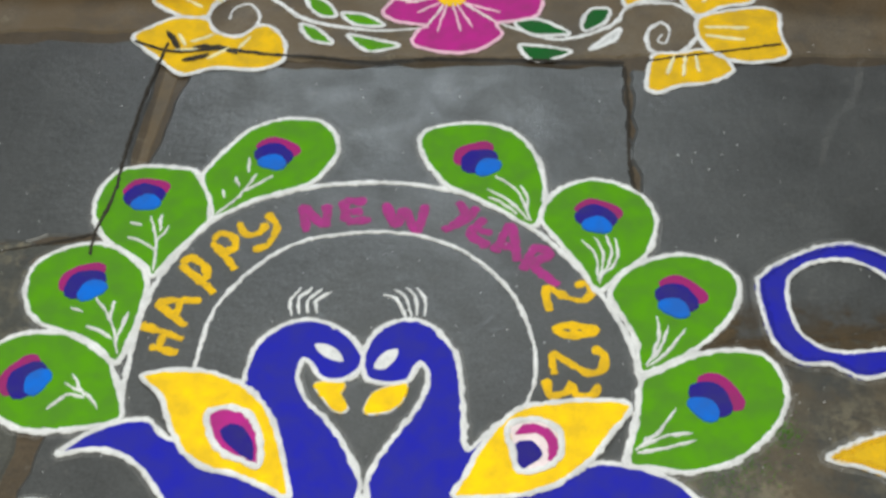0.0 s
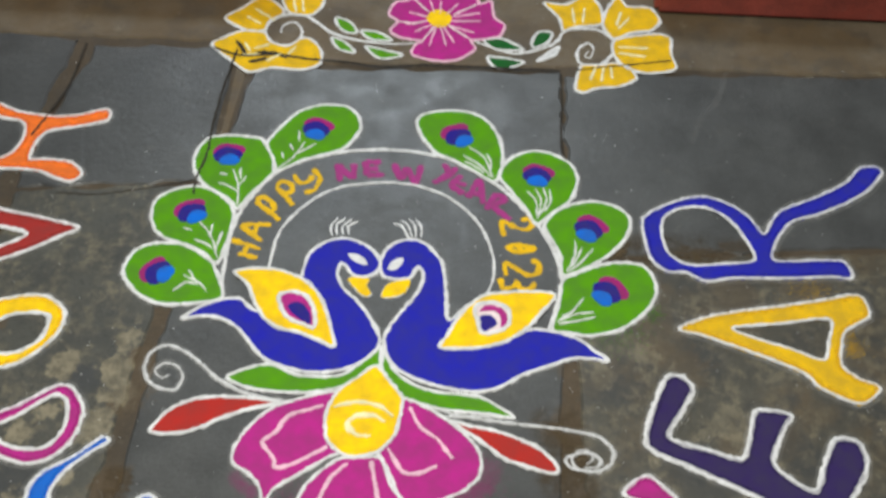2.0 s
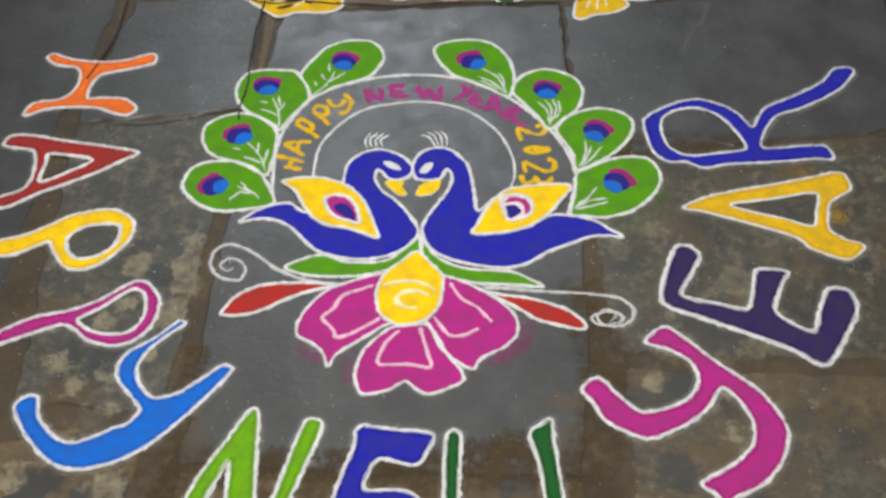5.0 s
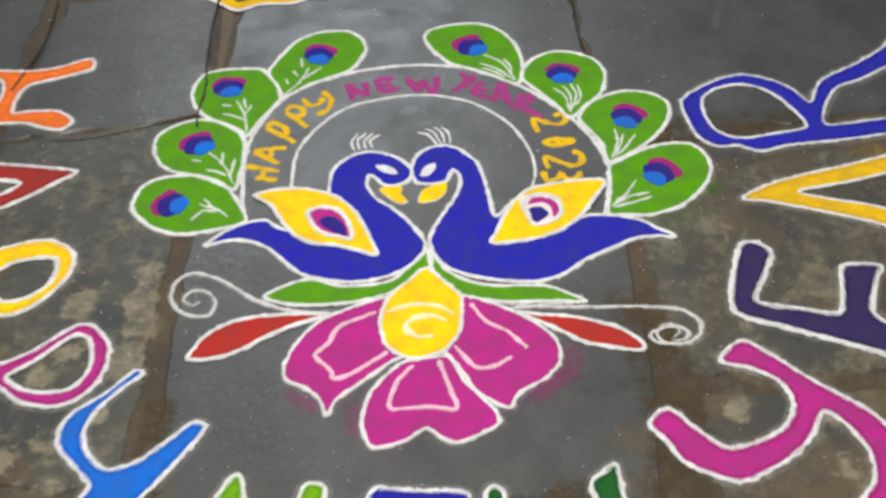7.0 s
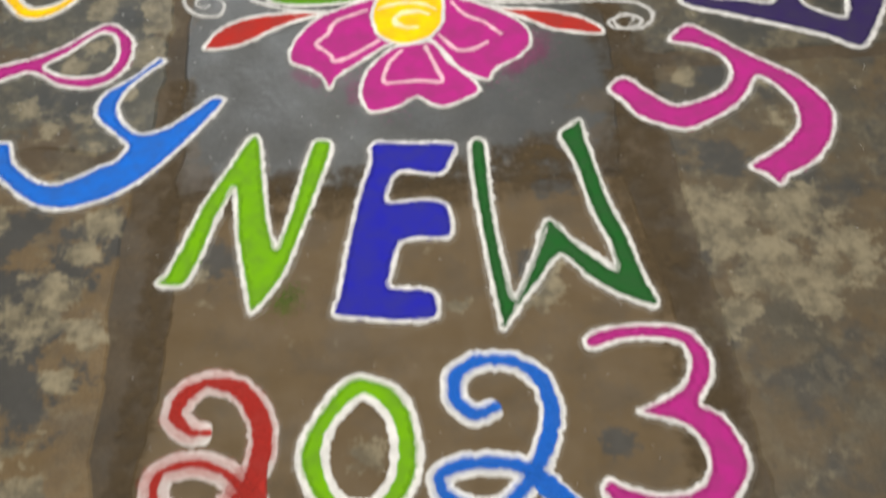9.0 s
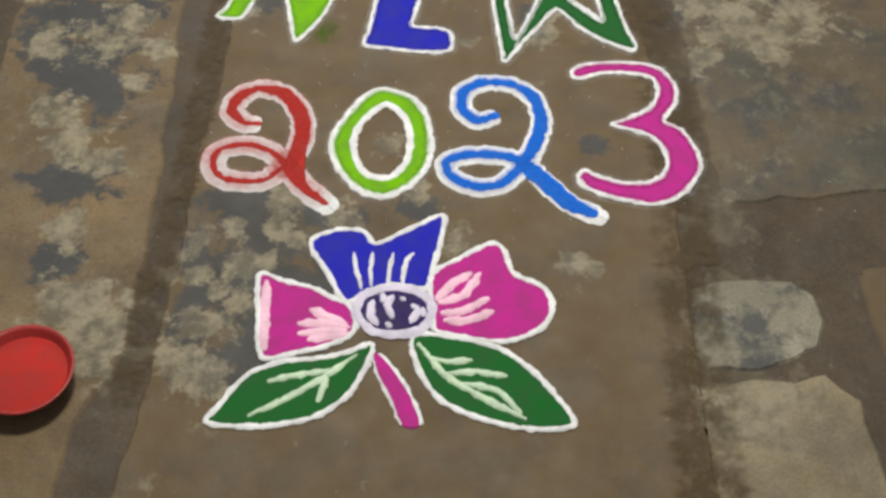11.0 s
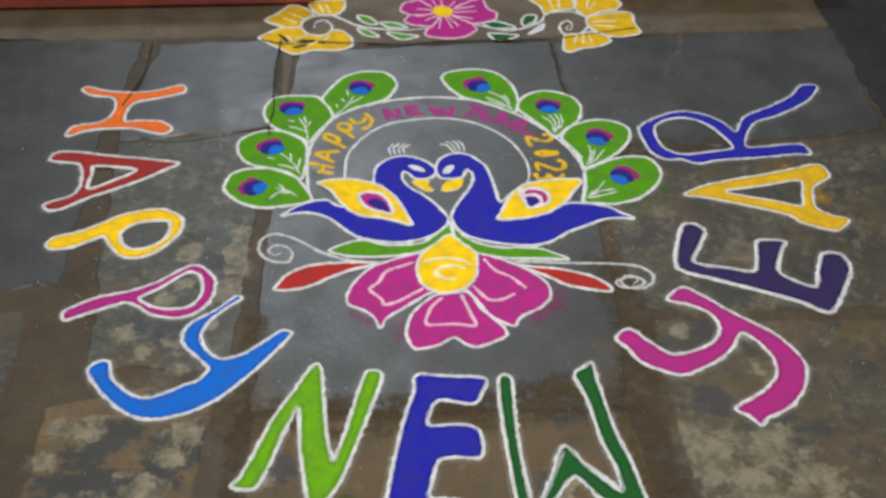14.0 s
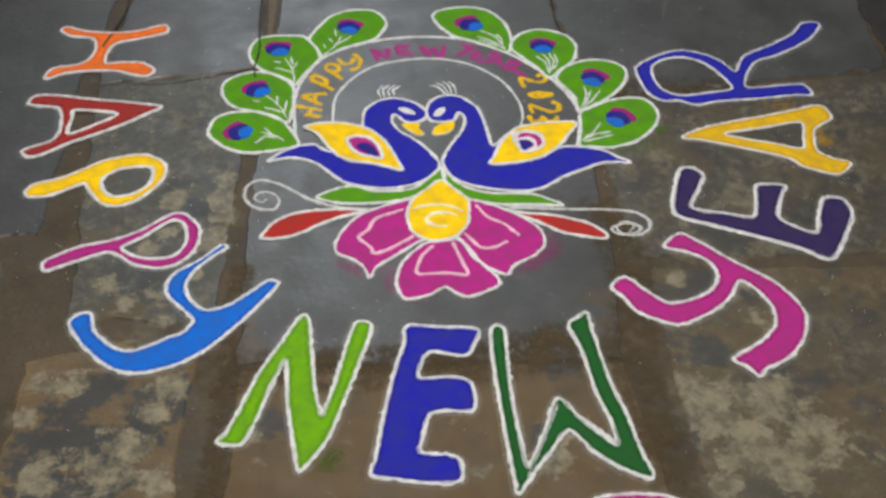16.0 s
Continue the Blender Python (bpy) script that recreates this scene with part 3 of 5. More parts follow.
small("yellow letter Y", MUSTARD, [[(-27.6, 34.2), (-26.4, 32.2), (-24.7, 32.5), (-23.9, 34.2)], [(-24.2, 35.9), (-22.6, 33.7), (-23.3, 30.6), (-25.2, 29.6)]])
small("magenta letter N", FAINT_MAGENTA, [[(-19.7, 37.6), (-18.6, 32.9)], [(-19.7, 37.4), (-16.4, 33.9)], [(-16.4, 37.8), (-16.2, 33.7)]])
small("magenta letter E", FAINT_MAGENTA, [[(-14.3, 38.6), (-13.7, 34.8)], [(-14.3, 38.5), (-11.2, 38.5)], [(-14.0, 36.5), (-11.6, 36.7)], [(-13.7, 34.8), (-10.4, 35.3)]])
small("magenta letter W", FAINT_MAGENTA, [[(-8.7, 38.3), (-7.2, 34.5), (-6.1, 37.0), (-4.3, 33.6), (-3.4, 38.2)]])
small("magenta letter Y", FAINT_MAGENTA, [[(0.9, 38.9), (1.9, 36.5), (0.3, 34.6)], [(3.4, 38.0), (1.9, 35.6), (-1.1, 33.8)]])
small("magenta letter E", FAINT_MAGENTA, [[(4.5, 36.0), (2.7, 33.3), (5.1, 31.2)], [(3.7, 33.8), (5.5, 33.6)]])
small("magenta letter A", FAINT_MAGENTA, [[(5.7, 30.3), (7.9, 34.6), (8.7, 28.8)], [(6.5, 31.7), (8.4, 31.0)]])
small("magenta letter R", FAINT_MAGENTA, [[(9.3, 27.4), (11.0, 31.1), (13.0, 30.1), (10.7, 28.4), (13.9, 25.1)]])
small("yellow figure 2", MUSTARD, [[(15.9, 25.0), (17.3, 25.7), (18.0, 24.4), (17.0, 22.9), (15.2, 23.2), (13.5, 24.1), (12.2, 24.7), (12.7, 21.0)]])
small("yellow figure 0", MUSTARD, [[(12.9, 18.3), (14.6, 18.9), (16.7, 18.9), (18.3, 18.4), (16.7, 17.7), (14.6, 17.6), (13.1, 18.1)]], 1.1)
small("yellow figure 2", MUSTARD, [[(17.7, 15.7), (19.1, 14.8), (18.8, 12.7), (17.1, 12.1), (15.1, 13.4), (13.0, 14.7), (13.2, 11.7)]])
small("yellow figure 3", MUSTARD, [[(12.2, 11.1), (12.7, 8.7), (14.6, 9.4), (15.1, 10.4), (15.9, 8.9), (17.6, 9.0), (18.3, 10.6)]])

# ---- feathers ----
def feather(outline, base, tip, halo, veins):
    """A leaf-shaped feather: green patch, white rim, eye of magenta, navy and bright blue, white veins."""
    g = thing("peacock_feather", "green powder peacock feather with blue and magenta eye", "feather", "feathers round the ring")
    fill("green_vane", outline, GREEN, g)
    line("white_rim", outline, 0.8, WHITE, g, True, base=0.12)
    hazy(outline, 2.2, g)
    b, t, o = Vector(base), Vector(tip), Vector(halo)
    u = (o - t).normalized()
    v = Vector((-u.y, u.x))

    def blob(c, ru, rv, k):
        return [tuple(c + u * ru * (math.cos(a) if math.cos(a) > 0 else 0.75 * math.cos(a)) * (1 + 0.12 * math.sin(3 * a + k)) + v * rv * math.sin(a)) for a in [i * math.pi / 6 for i in range(12)]]

    fill("eye_halo", blob(o - u * 0.2, 2.1, 3.2, 0), PLUM, g, 0.28)
    fill("eye_ring", blob(t + (o - t) * 0.42 + v * 0.25, 2.2, 2.8, 1), NAVY, g, 0.33)
    fill("eye_spot", blob(t - u * 0.35, 1.55, 2.0, 2), LIGHT_BLUE, g, 0.38)
    lines("vein", veins, 0.4, WHITE, g, True, 0.18, base=0.2)


NAVY = powder("navy_powder", (0.020, 0.014, 0.22), 0.1)
feather([(-33.8, 42.4), (-31.0, 47.9), (-28.5, 51.4), (-24.1, 53.6), (-19.4, 53.4), (-16.9, 51.1), (-16.0, 47.8), (-17.0, 44.4), (-19.1, 41.4), (-22.4, 39.7), (-26.6, 37.8), (-31.1, 34.8), (-32.1, 38.0)], (-31.3, 34.8), (-24.7, 45.2), (-24.2, 47.8), [[(-31.0, 35.2), (-28.5, 38.3), (-26.5, 42.7)], [(-27.6, 39.6), (-25.9, 41.1), (-24.3, 42.5)], [(-28.0, 45.8), (-27.6, 43.0)], [(-29.3, 42.1), (-28.4, 40.2)], [(-30.7, 39.7), (-30.2, 38.2)]])
feather([(-44.9, 43.0), (-41.7, 43.8), (-38.7, 43.7), (-35.2, 43.2), (-33.5, 40.6), (-31.8, 37.0), (-31.6, 34.4), (-33.3, 31.3), (-35.3, 28.2), (-37.1, 24.7), (-38.6, 26.5), (-41.4, 28.6), (-44.4, 30.6), (-46.4, 33.5), (-47.2, 36.2), (-47.1, 39.2), (-46.1, 41.7)], (-37.1, 24.8), (-40.5, 37.2), (-40.9, 39.6), [[(-37.2, 25.4), (-37.8, 30.5), (-39.3, 34.6)], [(-37.7, 29.0), (-39.9, 30.4), (-41.6, 31.0)], [(-37.8, 30.5), (-37.0, 32.0), (-36.6, 33.1)], [(-37.6, 32.0), (-38.0, 35.0)], [(-41.8, 33.5), (-40.2, 33.1)]])
feather([(-38.6, 11.6), (-37.6, 18.1), (-37.6, 23.2), (-38.3, 25.4), (-41.3, 28.3), (-44.8, 29.8), (-48.3, 29.3), (-51.1, 27.7), (-52.7, 25.4), (-52.6, 21.8), (-51.2, 18.6), (-48.6, 16.5), (-46.0, 15.6), (-43.0, 14.1), (-40.2, 12.1)], (-38.7, 11.7), (-44.4, 22.3), (-46.0, 24.3), [[(-39.0, 12.6), (-40.5, 17.0), (-43.4, 21.0)], [(-40.0, 14.8), (-42.0, 16.0), (-43.7, 16.6)], [(-39.7, 14.3), (-39.2, 17.1), (-39.0, 18.9)], [(-41.0, 17.9), (-41.1, 20.6)], [(-46.2, 19.4), (-44.5, 18.7)]])
feather([(-36.8, 3.6), (-37.9, 8.0), (-40.6, 12.8), (-44.8, 15.3), (-49.9, 15.5), (-53.8, 13.6), (-55.1, 8.5), (-51.8, 4.0), (-47.3, 1.8), (-42.1, 2.1)], (-37.2, 4.5), (-47.7, 8.4), (-49.9, 9.3), [[(-44.3, 8.3), (-41.0, 6.6), (-39.5, 4.8)], [(-43.6, 9.6), (-41.5, 6.5)], [(-45.5, 4.6), (-43.5, 6.7), (-41.4, 6.3)]])
feather([(10.6, 34.6), (6.5, 37.4), (2.8, 39.7), (-0.7, 41.6), (-3.5, 45.6), (-4.9, 49.6), (-3.9, 52.0), (-0.1, 53.4), (4.6, 53.5), (8.5, 51.7), (11.2, 47.4), (12.2, 42.5), (12.1, 38.0)], (10.6, 34.8), (4.5, 45.2), (2.6, 47.7), [[(10.5, 35.4), (8.7, 40.7), (5.6, 43.5)], [(10.2, 35.6), (7.6, 39.0), (4.6, 41.0)], [(9.8, 37.1), (10.0, 39.7), (9.0, 41.8)], [(8.7, 36.7), (6.5, 38.7), (4.8, 39.6)]])
feather([(18.8, 24.3), (16.7, 28.0), (13.9, 32.3), (11.7, 36.0), (12.4, 38.8), (14.6, 41.6), (18.4, 43.3), (22.1, 42.6), (25.4, 40.2), (26.7, 36.6), (25.8, 32.0), (24.3, 29.5), (21.7, 27.2)], (18.8, 24.8), (19.0, 35.3), (19.3, 37.7), [[(19.0, 25.3), (19.6, 30.2), (18.6, 33.1)], [(18.8, 25.7), (18.6, 30.1), (16.9, 32.5)], [(19.4, 26.7), (20.7, 30.2), (20.1, 33.4)], [(19.9, 27.2), (21.4, 29.8), (21.3, 33.0)]])
feather([(23.3, 12.3), (23.1, 16.3), (21.9, 19.8), (20.2, 23.5), (21.7, 26.9), (25.4, 29.5), (29.7, 30.6), (33.6, 29.6), (35.9, 27.3), (36.1, 24.4), (34.4, 20.6), (31.0, 16.8), (27.5, 14.2)], (23.4, 12.8), (28.0, 22.1), (29.3, 24.8), [[(23.9, 13.3), (25.9, 16.0), (27.0, 19.2)], [(24.0, 13.0), (26.5, 15.2), (29.1, 18.9)], [(24.6, 14.6), (25.7, 17.3), (25.7, 20.5)]])
feather([(21.3, 0.2), (22.5, 5.9), (23.3, 11.0), (26.1, 12.9), (30.3, 15.1), (34.4, 15.9), (38.1, 15.2), (39.8, 12.0), (39.7, 8.6), (37.5, 4.7), (33.3, 0.9), (28.0, -0.8), (24.2, -0.5)], (21.7, 1.0), (30.3, 7.6), (32.4, 9.9), [[(22.0, 1.7), (25.3, 3.6), (28.6, 4.2)], [(22.4, 2.0), (25.0, 4.4), (27.0, 7.4)], [(22.2, 1.4), (25.6, 2.2), (28.9, 3.2)], [(23.0, 3.1), (25.0, 4.0)]])

# ---- the two peacocks ----
def peacock(label, body, wing, eye, beak, crest, spot_rim, spot_fill, spot_core, arc=()):
    g = thing("rangoli_peacock", label, "peacock drawing", "facing pair")
    fill("body", body, BLUE, g)
    line("white_outline", body, 0.75, WHITE, g, True, base=0.12)
    hazy(body, 2.0, g)
    w = fill("wing", wing, YELLOW, g, 0.36)
    line("wing_outline", wing, 0.75, WHITE, w, True, base=0.26)
    fill("wing_spot", spot_fill, PALE_PINK if arc else MAGENTA, w, 0.42)
    if arc:
        line("wing_spot_arc", arc, 1.3, MAGENTA, w, False, True, 0.1, base=0.42)
    line("wing_spot_rim", spot_rim, 0.8, WHITE, w, True, base=0.42)
    fill("wing_spot_core", spot_core, NAVY, w, 0.47)
    fill("eye", eye, WHITE, g, 0.32)
    b = fill("beak", beak, YELLOW, g, 0.24)
    line("beak_outline", beak, 0.3, WHITE, b, True, h=0.2)
    lines("crest_feather", crest, 0.42, WHITE, g, True, 0.1)
    return g


peacock("blue powder peacock with yellow wing, beak curved down",
        [(-42.7, -1.1), (-39.8, 1.7), (-36.5, 3.3), (-33.3, 3.6), (-30.0, 1.3), (-23.9, 8.3), (-23.3, 9.6), (-22.8, 13.6), (-21.3, 16.3), (-19.1, 18.0), (-16.4, 18.6), (-13.2, 17.7), (-10.6, 15.4), (-9.5, 13.3), (-10.0, 11.3), (-11.8, 9.9), (-14.1, 10.1), (-15.6, 12.1), (-16.6, 12.7), (-17.0, 10.4), (-15.8, 7.2), (-13.5, 4.9), (-11.2, 2.0), (-9.4, -1.1), (-8.4, -4.0), (-9.0, -6.1), (-10.7, -8.2), (-13.3, -9.9), (-16.9, -10.9), (-20.6, -11.0), (-24.7, -10.0), (-27.9, -8.5), (-30.6, -5.4), (-33.2, -2.4), (-36.1, -0.8), (-39.3, -0.4)],
        [(-35.3, 9.6), (-31.6, 10.6), (-27.5, 10.4), (-23.3, 8.8), (-20.3, 6.0), (-18.6, 2.8), (-17.0, -1.9), (-16.1, -5.6), (-18.9, -4.5), (-22.3, -3.0), (-25.6, -2.4), (-28.4, -0.6), (-30.5, 2.5), (-32.6, 6.9)],
        [(-15.5, 14.9), (-14.3, 15.0), (-12.7, 14.2), (-11.8, 12.6), (-13.1, 12.7), (-14.5, 13.5)],
        [(-14.9, 9.4), (-11.4, 9.5), (-11.7, 8.0), (-10.7, 6.1), (-11.4, 5.5), (-12.4, 5.9), (-13.7, 7.4)],
        [[(-18.8, 19.2), (-19.3, 21.5), (-18.2, 23.7)], [(-17.9, 19.5), (-18.3, 21.8), (-16.8, 23.7)], [(-16.9, 19.6), (-17.1, 21.6), (-15.5, 23.6)], [(-15.7, 19.7), (-16.1, 21.7), (-14.3, 23.2)]],
        [(-26.7, 4.8), (-24.2, 5.6), (-21.7, 4.5), (-20.2, 1.5), (-19.9, -1.9), (-21.9, -1.4), (-24.7, 0.0), (-26.1, 2.3)],
        [(-26.5, 4.6), (-24.1, 5.3), (-21.8, 4.3), (-20.4, 1.5), (-20.1, -1.6), (-21.9, -1.2), (-24.6, 0.3), (-25.9, 2.4)],
        [(-24.9, 2.4), (-23.8, 3.3), (-22.4, 3.0), (-21.0, 1.2), (-20.6, -1.3), (-22.5, -0.3), (-24.0, 0.9)])
peacock("blue powder peacock with yellow wing, leaning to its mate",
        [(30.6, -5.9), (28.2, -3.9), (26.1, -2.0), (22.9, -0.7), (18.4, 0.0), (14.6, -0.2), (8.0, 5.1), (3.3, 1.2), (2.6, 6.5), (2.2, 10.2), (1.6, 13.7), (0.3, 16.0), (-1.4, 18.0), (-3.7, 19.0), (-6.1, 18.7), (-8.2, 17.1), (-9.4, 14.4), (-9.5, 12.2), (-8.7, 10.2), (-6.1, 9.6), (-4.1, 10.1), (-3.2, 11.8), (-2.6, 12.8), (-1.8, 11.7), (-1.7, 9.6), (-2.5, 6.8), (-4.6, 3.2), (-6.6, -0.3), (-7.6, -3.4), (-7.1, -6.4), (-5.3, -9.3), (-2.1, -11.3), (1.7, -12.6), (5.4, -13.3), (8.4, -13.4), (12.1, -12.4), (15.8, -9.8), (20.2, -7.7), (25.3, -5.6)],
        [(21.9, 7.7), (17.2, 8.1), (13.3, 7.7), (9.3, 6.8), (6.7, 4.4), (4.9, 1.7), (3.2, -2.1), (1.9, -4.8), (5.7, -4.8), (9.5, -4.3), (13.3, -2.8), (16.8, -0.0), (19.1, 3.3)],
        [(-8.1, 11.8), (-7.2, 13.9), (-5.5, 14.6), (-5.6, 13.3), (-6.8, 11.7)],
        [(-8.8, 5.8), (-8.0, 8.2), (-6.1, 9.3), (-4.1, 9.7), (-4.5, 7.3), (-5.8, 6.0), (-7.8, 5.5)],
        [[(-4.8, 19.4), (-6.2, 22.3), (-7.9, 22.9)], [(-4.1, 19.6), (-5.2, 22.8), (-6.6, 23.7)], [(-3.5, 19.7), (-3.9, 22.9), (-5.1, 24.1)], [(-2.5, 19.6), (-2.7, 22.5), (-3.8, 24.1)]],
        [(7.8, 4.3), (11.0, 5.3), (13.5, 3.9), (13.7, 1.0), (12.1, -0.9), (9.1, -1.5), (8.3, 1.1)],
        [(8.2, 4.1), (11.0, 5.0), (13.1, 3.8), (13.4, 1.0), (11.9, -0.6), (9.4, -1.1), (8.6, 1.1)],
        [(8.6, 1.9), (10.4, 2.4), (11.7, 0.8), (10.2, -0.8), (8.9, -1.3)],
        [(8.6, 3.3), (10.7, 4.1), (12.3, 3.3), (13.0, 1.5), (12.4, -0.1)])

# ---- lotus under the birds ----
lotus = thing("rangoli_lotus", "magenta powder lotus with a yellow centre and white lines", "lotus drawing")


def petal(outline, inner):
    p = fill("petal", outline, MAGENTA, lotus)
    line("petal_outline", outline, 0.65, WHITE, p, True, base=0.12)
    hazy(outline, 1.8, p)
    lines("petal_line", inner, 0.7, PINK, p, False, 0.2, base=0.18)


petal([(-14.6, -14.8), (-19.8, -16.1), (-24.9, -18.4), (-28.3, -22.4), (-30.1, -26.5), (-29.7, -29.0), (-27.0, -30.7), (-25.1, -32.9), (-24.1, -35.7), (-22.7, -33.1), (-18.7, -30.0), (-14.5, -26.8), (-13.2, -26.1), (-15.1, -23.6), (-15.9, -19.2)], [[(-16.6, -17.5), (-22.0, -19.8), (-23.7, -22.8), (-25.6, -25.0), (-23.4, -27.9), (-23.2, -29.3), (-20.6, -28.8), (-15.2, -25.2)]])
petal([(-10.8, -26.9), (-13.3, -27.4), (-15.4, -29.3), (-18.0, -32.5), (-19.3, -37.2), (-18.7, -40.5), (-17.5, -41.7), (-13.7, -40.9), (-10.5, -39.1), (-8.4, -41.0), (-6.5, -41.8), (-3.8, -40.9), (-0.8, -39.3), (-0.9, -36.9), (-3.0, -33.9), (-4.6, -30.2), (-6.3, -27.0), (-8.3, -26.8)], [[(-11.7, -28.1), (-13.9, -30.4), (-15.4, -34.2), (-15.0, -35.5), (-10.2, -35.5), (-6.2, -36.1), (-7.1, -31.5), (-8.0, -27.4)]])
petal([(-3.7, -15.8), (-0.2, -16.7), (3.0, -18.7), (6.8, -21.8), (9.2, -25.2), (9.3, -28.9), (7.0, -31.8), (3.9, -33.5), (2.3, -34.8), (1.1, -36.6), (-1.5, -35.0), (-4.4, -32.0), (-5.3, -29.7), (-6.3, -27.0), (-7.0, -25.6), (-4.6, -22.4)], [[(-2.4, -17.1), (-0.6, -20.6), (2.4, -23.0), (4.9, -26.4)], [(-5.5, -25.0), (-3.6, -28.3), (-2.3, -29.4), (0.0, -29.1), (2.4, -27.7)]])
heart = fill("flower_centre", [(-8.6, -9.3), (-11.4, -11.6), (-14.6, -14.8), (-16.0, -19.2), (-15.5, -23.6), (-13.2, -26.1), (-10.8, -26.9), (-7.0, -25.6), (-4.6, -22.4), (-3.9, -18.1), (-3.9, -15.2), (-6.2, -12.1)], YELLOW, lotus, 0.34)
line("centre_outline", [(-8.6, -9.3), (-11.4, -11.6), (-14.6, -14.8), (-16.0, -19.2), (-15.5, -23.6), (-13.2, -26.1), (-10.8, -26.9), (-7.0, -25.6), (-4.6, -22.4), (-3.9, -18.1), (-3.9, -15.2), (-6.2, -12.1)], 0.7, WHITE, heart, True, base=0.22)
CREAM = powder("cream_powder", (0.82, 0.76, 0.48), 0.1)
line("spiral", [(-15.0, -17.9), (-13.2, -17.0), (-10.1, -16.6), (-7.0, -17.4), (-5.1, -19.2)], 0.8, CREAM, heart, False, True, 0.2, base=0.3)
line("spiral", [(-6.3, -20.2), (-8.1, -19.1), (-10.3, -19.1), (-12.3, -20.3), (-11.9, -22.0), (-10.2, -23.0), (-8.4, -22.9)], 1.0, CREAM, heart, False, True, 0.2, base=0.3)


def leaf(label, mat, outline, w=0.7, group="leaves under the birds", h=0.2):
    g = thing("rangoli_leaf", label, "leaf drawing", group)
    fill("leaf_blade", outline, mat, g, h)
    line("white_outline", outline, w, WHITE, g, True, base=0.1)
    return g


leaf("long green powder leaf under the blue peacock", GREEN, [(-33.2, -12.7), (-27.0, -9.9), (-21.4, -11.8), (-14.4, -11.4), (-10.3, -7.6), (-8.0, -5.2), (-7.8, -8.6), (-10.5, -10.6), (-13.7, -13.5), (-18.9, -15.0), (-25.7, -15.2), (-30.0, -14.5)])
leaf("long green powder leaf under the blue peacock", GREEN, [(-8.0, -5.2), (-5.6, -9.8), (-2.3, -12.5), (1.9, -13.8), (8.8, -14.4), (12.0, -16.1), (14.7, -18.1), (10.0, -17.6), (3.2, -17.2), (-1.0, -16.2), (-5.1, -14.1), (-7.5, -9.9)])
leaf("pointed red powder leaf with white outline", RED, [(-24.1, -17.2), (-29.1, -16.7), (-33.3, -16.7), (-37.5, -17.3), (-41.1, -19.2), (-43.0, -21.7), (-43.9, -23.9), (-40.0, -24.1), (-36.4, -22.9), (-33.2, -21.0), (-29.5, -19.1)], 0.8)
leaf("pointed red powder leaf with white outline", RED, [(4.2, -19.3), (7.5, -20.1), (11.2, -20.7), (15.3, -22.0), (19.1, -24.0), (21.7, -27.1), (20.8, -28.1), (16.8, -27.1), (12.9, -25.7), (9.6, -23.0)], 0.8)


def swirl(label, many, mat=THIN_WHITE, w=0.6):
    g = thing("rangoli_swirl", label, "swirl", "white swirls")
    for pts in many:
        line("curl", pts, w, mat, g, False, True)
    part("powder_dust", stroke_mesh("powder_dust", [many[0]], 1.7, 0.015, False, False, 0.0, 0.3), WHITE_DUST, g)


swirl("thin white powder swirl ending in a spiral", [[(-19.0, -16.7), (-23.2, -16.9), (-29.1, -15.8), (-34.2, -13.7), (-37.8, -10.5), (-41.3, -7.9), (-44.4, -6.9), (-46.7, -8.3), (-47.3, -11.7), (-46.0, -14.3), (-43.8, -15.6), (-41.3, -15.6), (-40.6, -13.1), (-42.0, -11.0), (-44.2, -10.6), (-45.4, -12.1), (-44.0, -13.6), (-42.9, -12.8)], [(-22.4, -17.3), (-29.1, -16.2), (-35.1, -12.7), (-37.3, -10.9)]])
swirl("thin white powder swirl ending in a spiral", [[(0.7, -16.8), (4.8, -17.9), (9.8, -18.7), (16.6, -19.3), (23.4, -19.9), (28.3, -20.9), (30.6, -23.3), (30.2, -25.8), (27.8, -27.4), (25.0, -27.0), (23.9, -25.5), (24.9, -23.9), (26.6, -23.6), (27.3, -25.2), (26.2, -26.2)], [(27.2, -27.2), (24.9, -27.1), (23.3, -26.5), (23.0, -25.3), (24.5, -24.4), (27.2, -24.1), (28.6, -25.3), (27.8, -26.6), (25.9, -26.6)], [(3.0, -18.5), (8.2, -18.2), (14.2, -18.2)]])

# ---- big letters round the drawing ----
letter("orange powder letter H with white outline", ORANGE, [(-90.3, 48.4), (-88.7, 50.2), (-83.9, 48.1), (-77.5, 47.3), (-72.4, 47.8), (-66.8, 49.9), (-65.9, 46.3), (-71.4, 44.0), (-76.7, 42.4), (-78.3, 39.0), (-78.3, 35.2), (-75.6, 35.5), (-70.6, 35.0), (-67.5, 32.0), (-69.2, 29.3), (-72.5, 29.9), (-76.3, 31.6), (-81.8, 31.9), (-86.6, 31.3), (-90.6, 29.4), (-91.2, 31.7), (-89.4, 34.0), (-84.7, 35.1), (-82.5, 37.2), (-81.7, 41.5), (-82.9, 44.7), (-87.4, 45.7)])
letter("brick red powder letter A with white outline", DARK_RED, [(-93.4, 20.6), (-92.3, 23.8), (-87.9, 24.0), (-80.6, 22.2), (-73.4, 20.8), (-65.3, 18.7), (-67.6, 16.0), (-72.5, 12.4), (-78.3, 9.1), (-83.1, 6.6), (-87.6, 3.4), (-90.7, 2.7), (-92.5, 4.9), (-90.3, 6.6), (-86.7, 8.5), (-85.7, 12.6), (-86.7, 18.5), (-90.1, 19.5)], [[(-83.1, 17.9), (-74.6, 16.2), (-78.8, 13.0), (-83.5, 10.4), (-83.2, 15.3)]], 0.85)
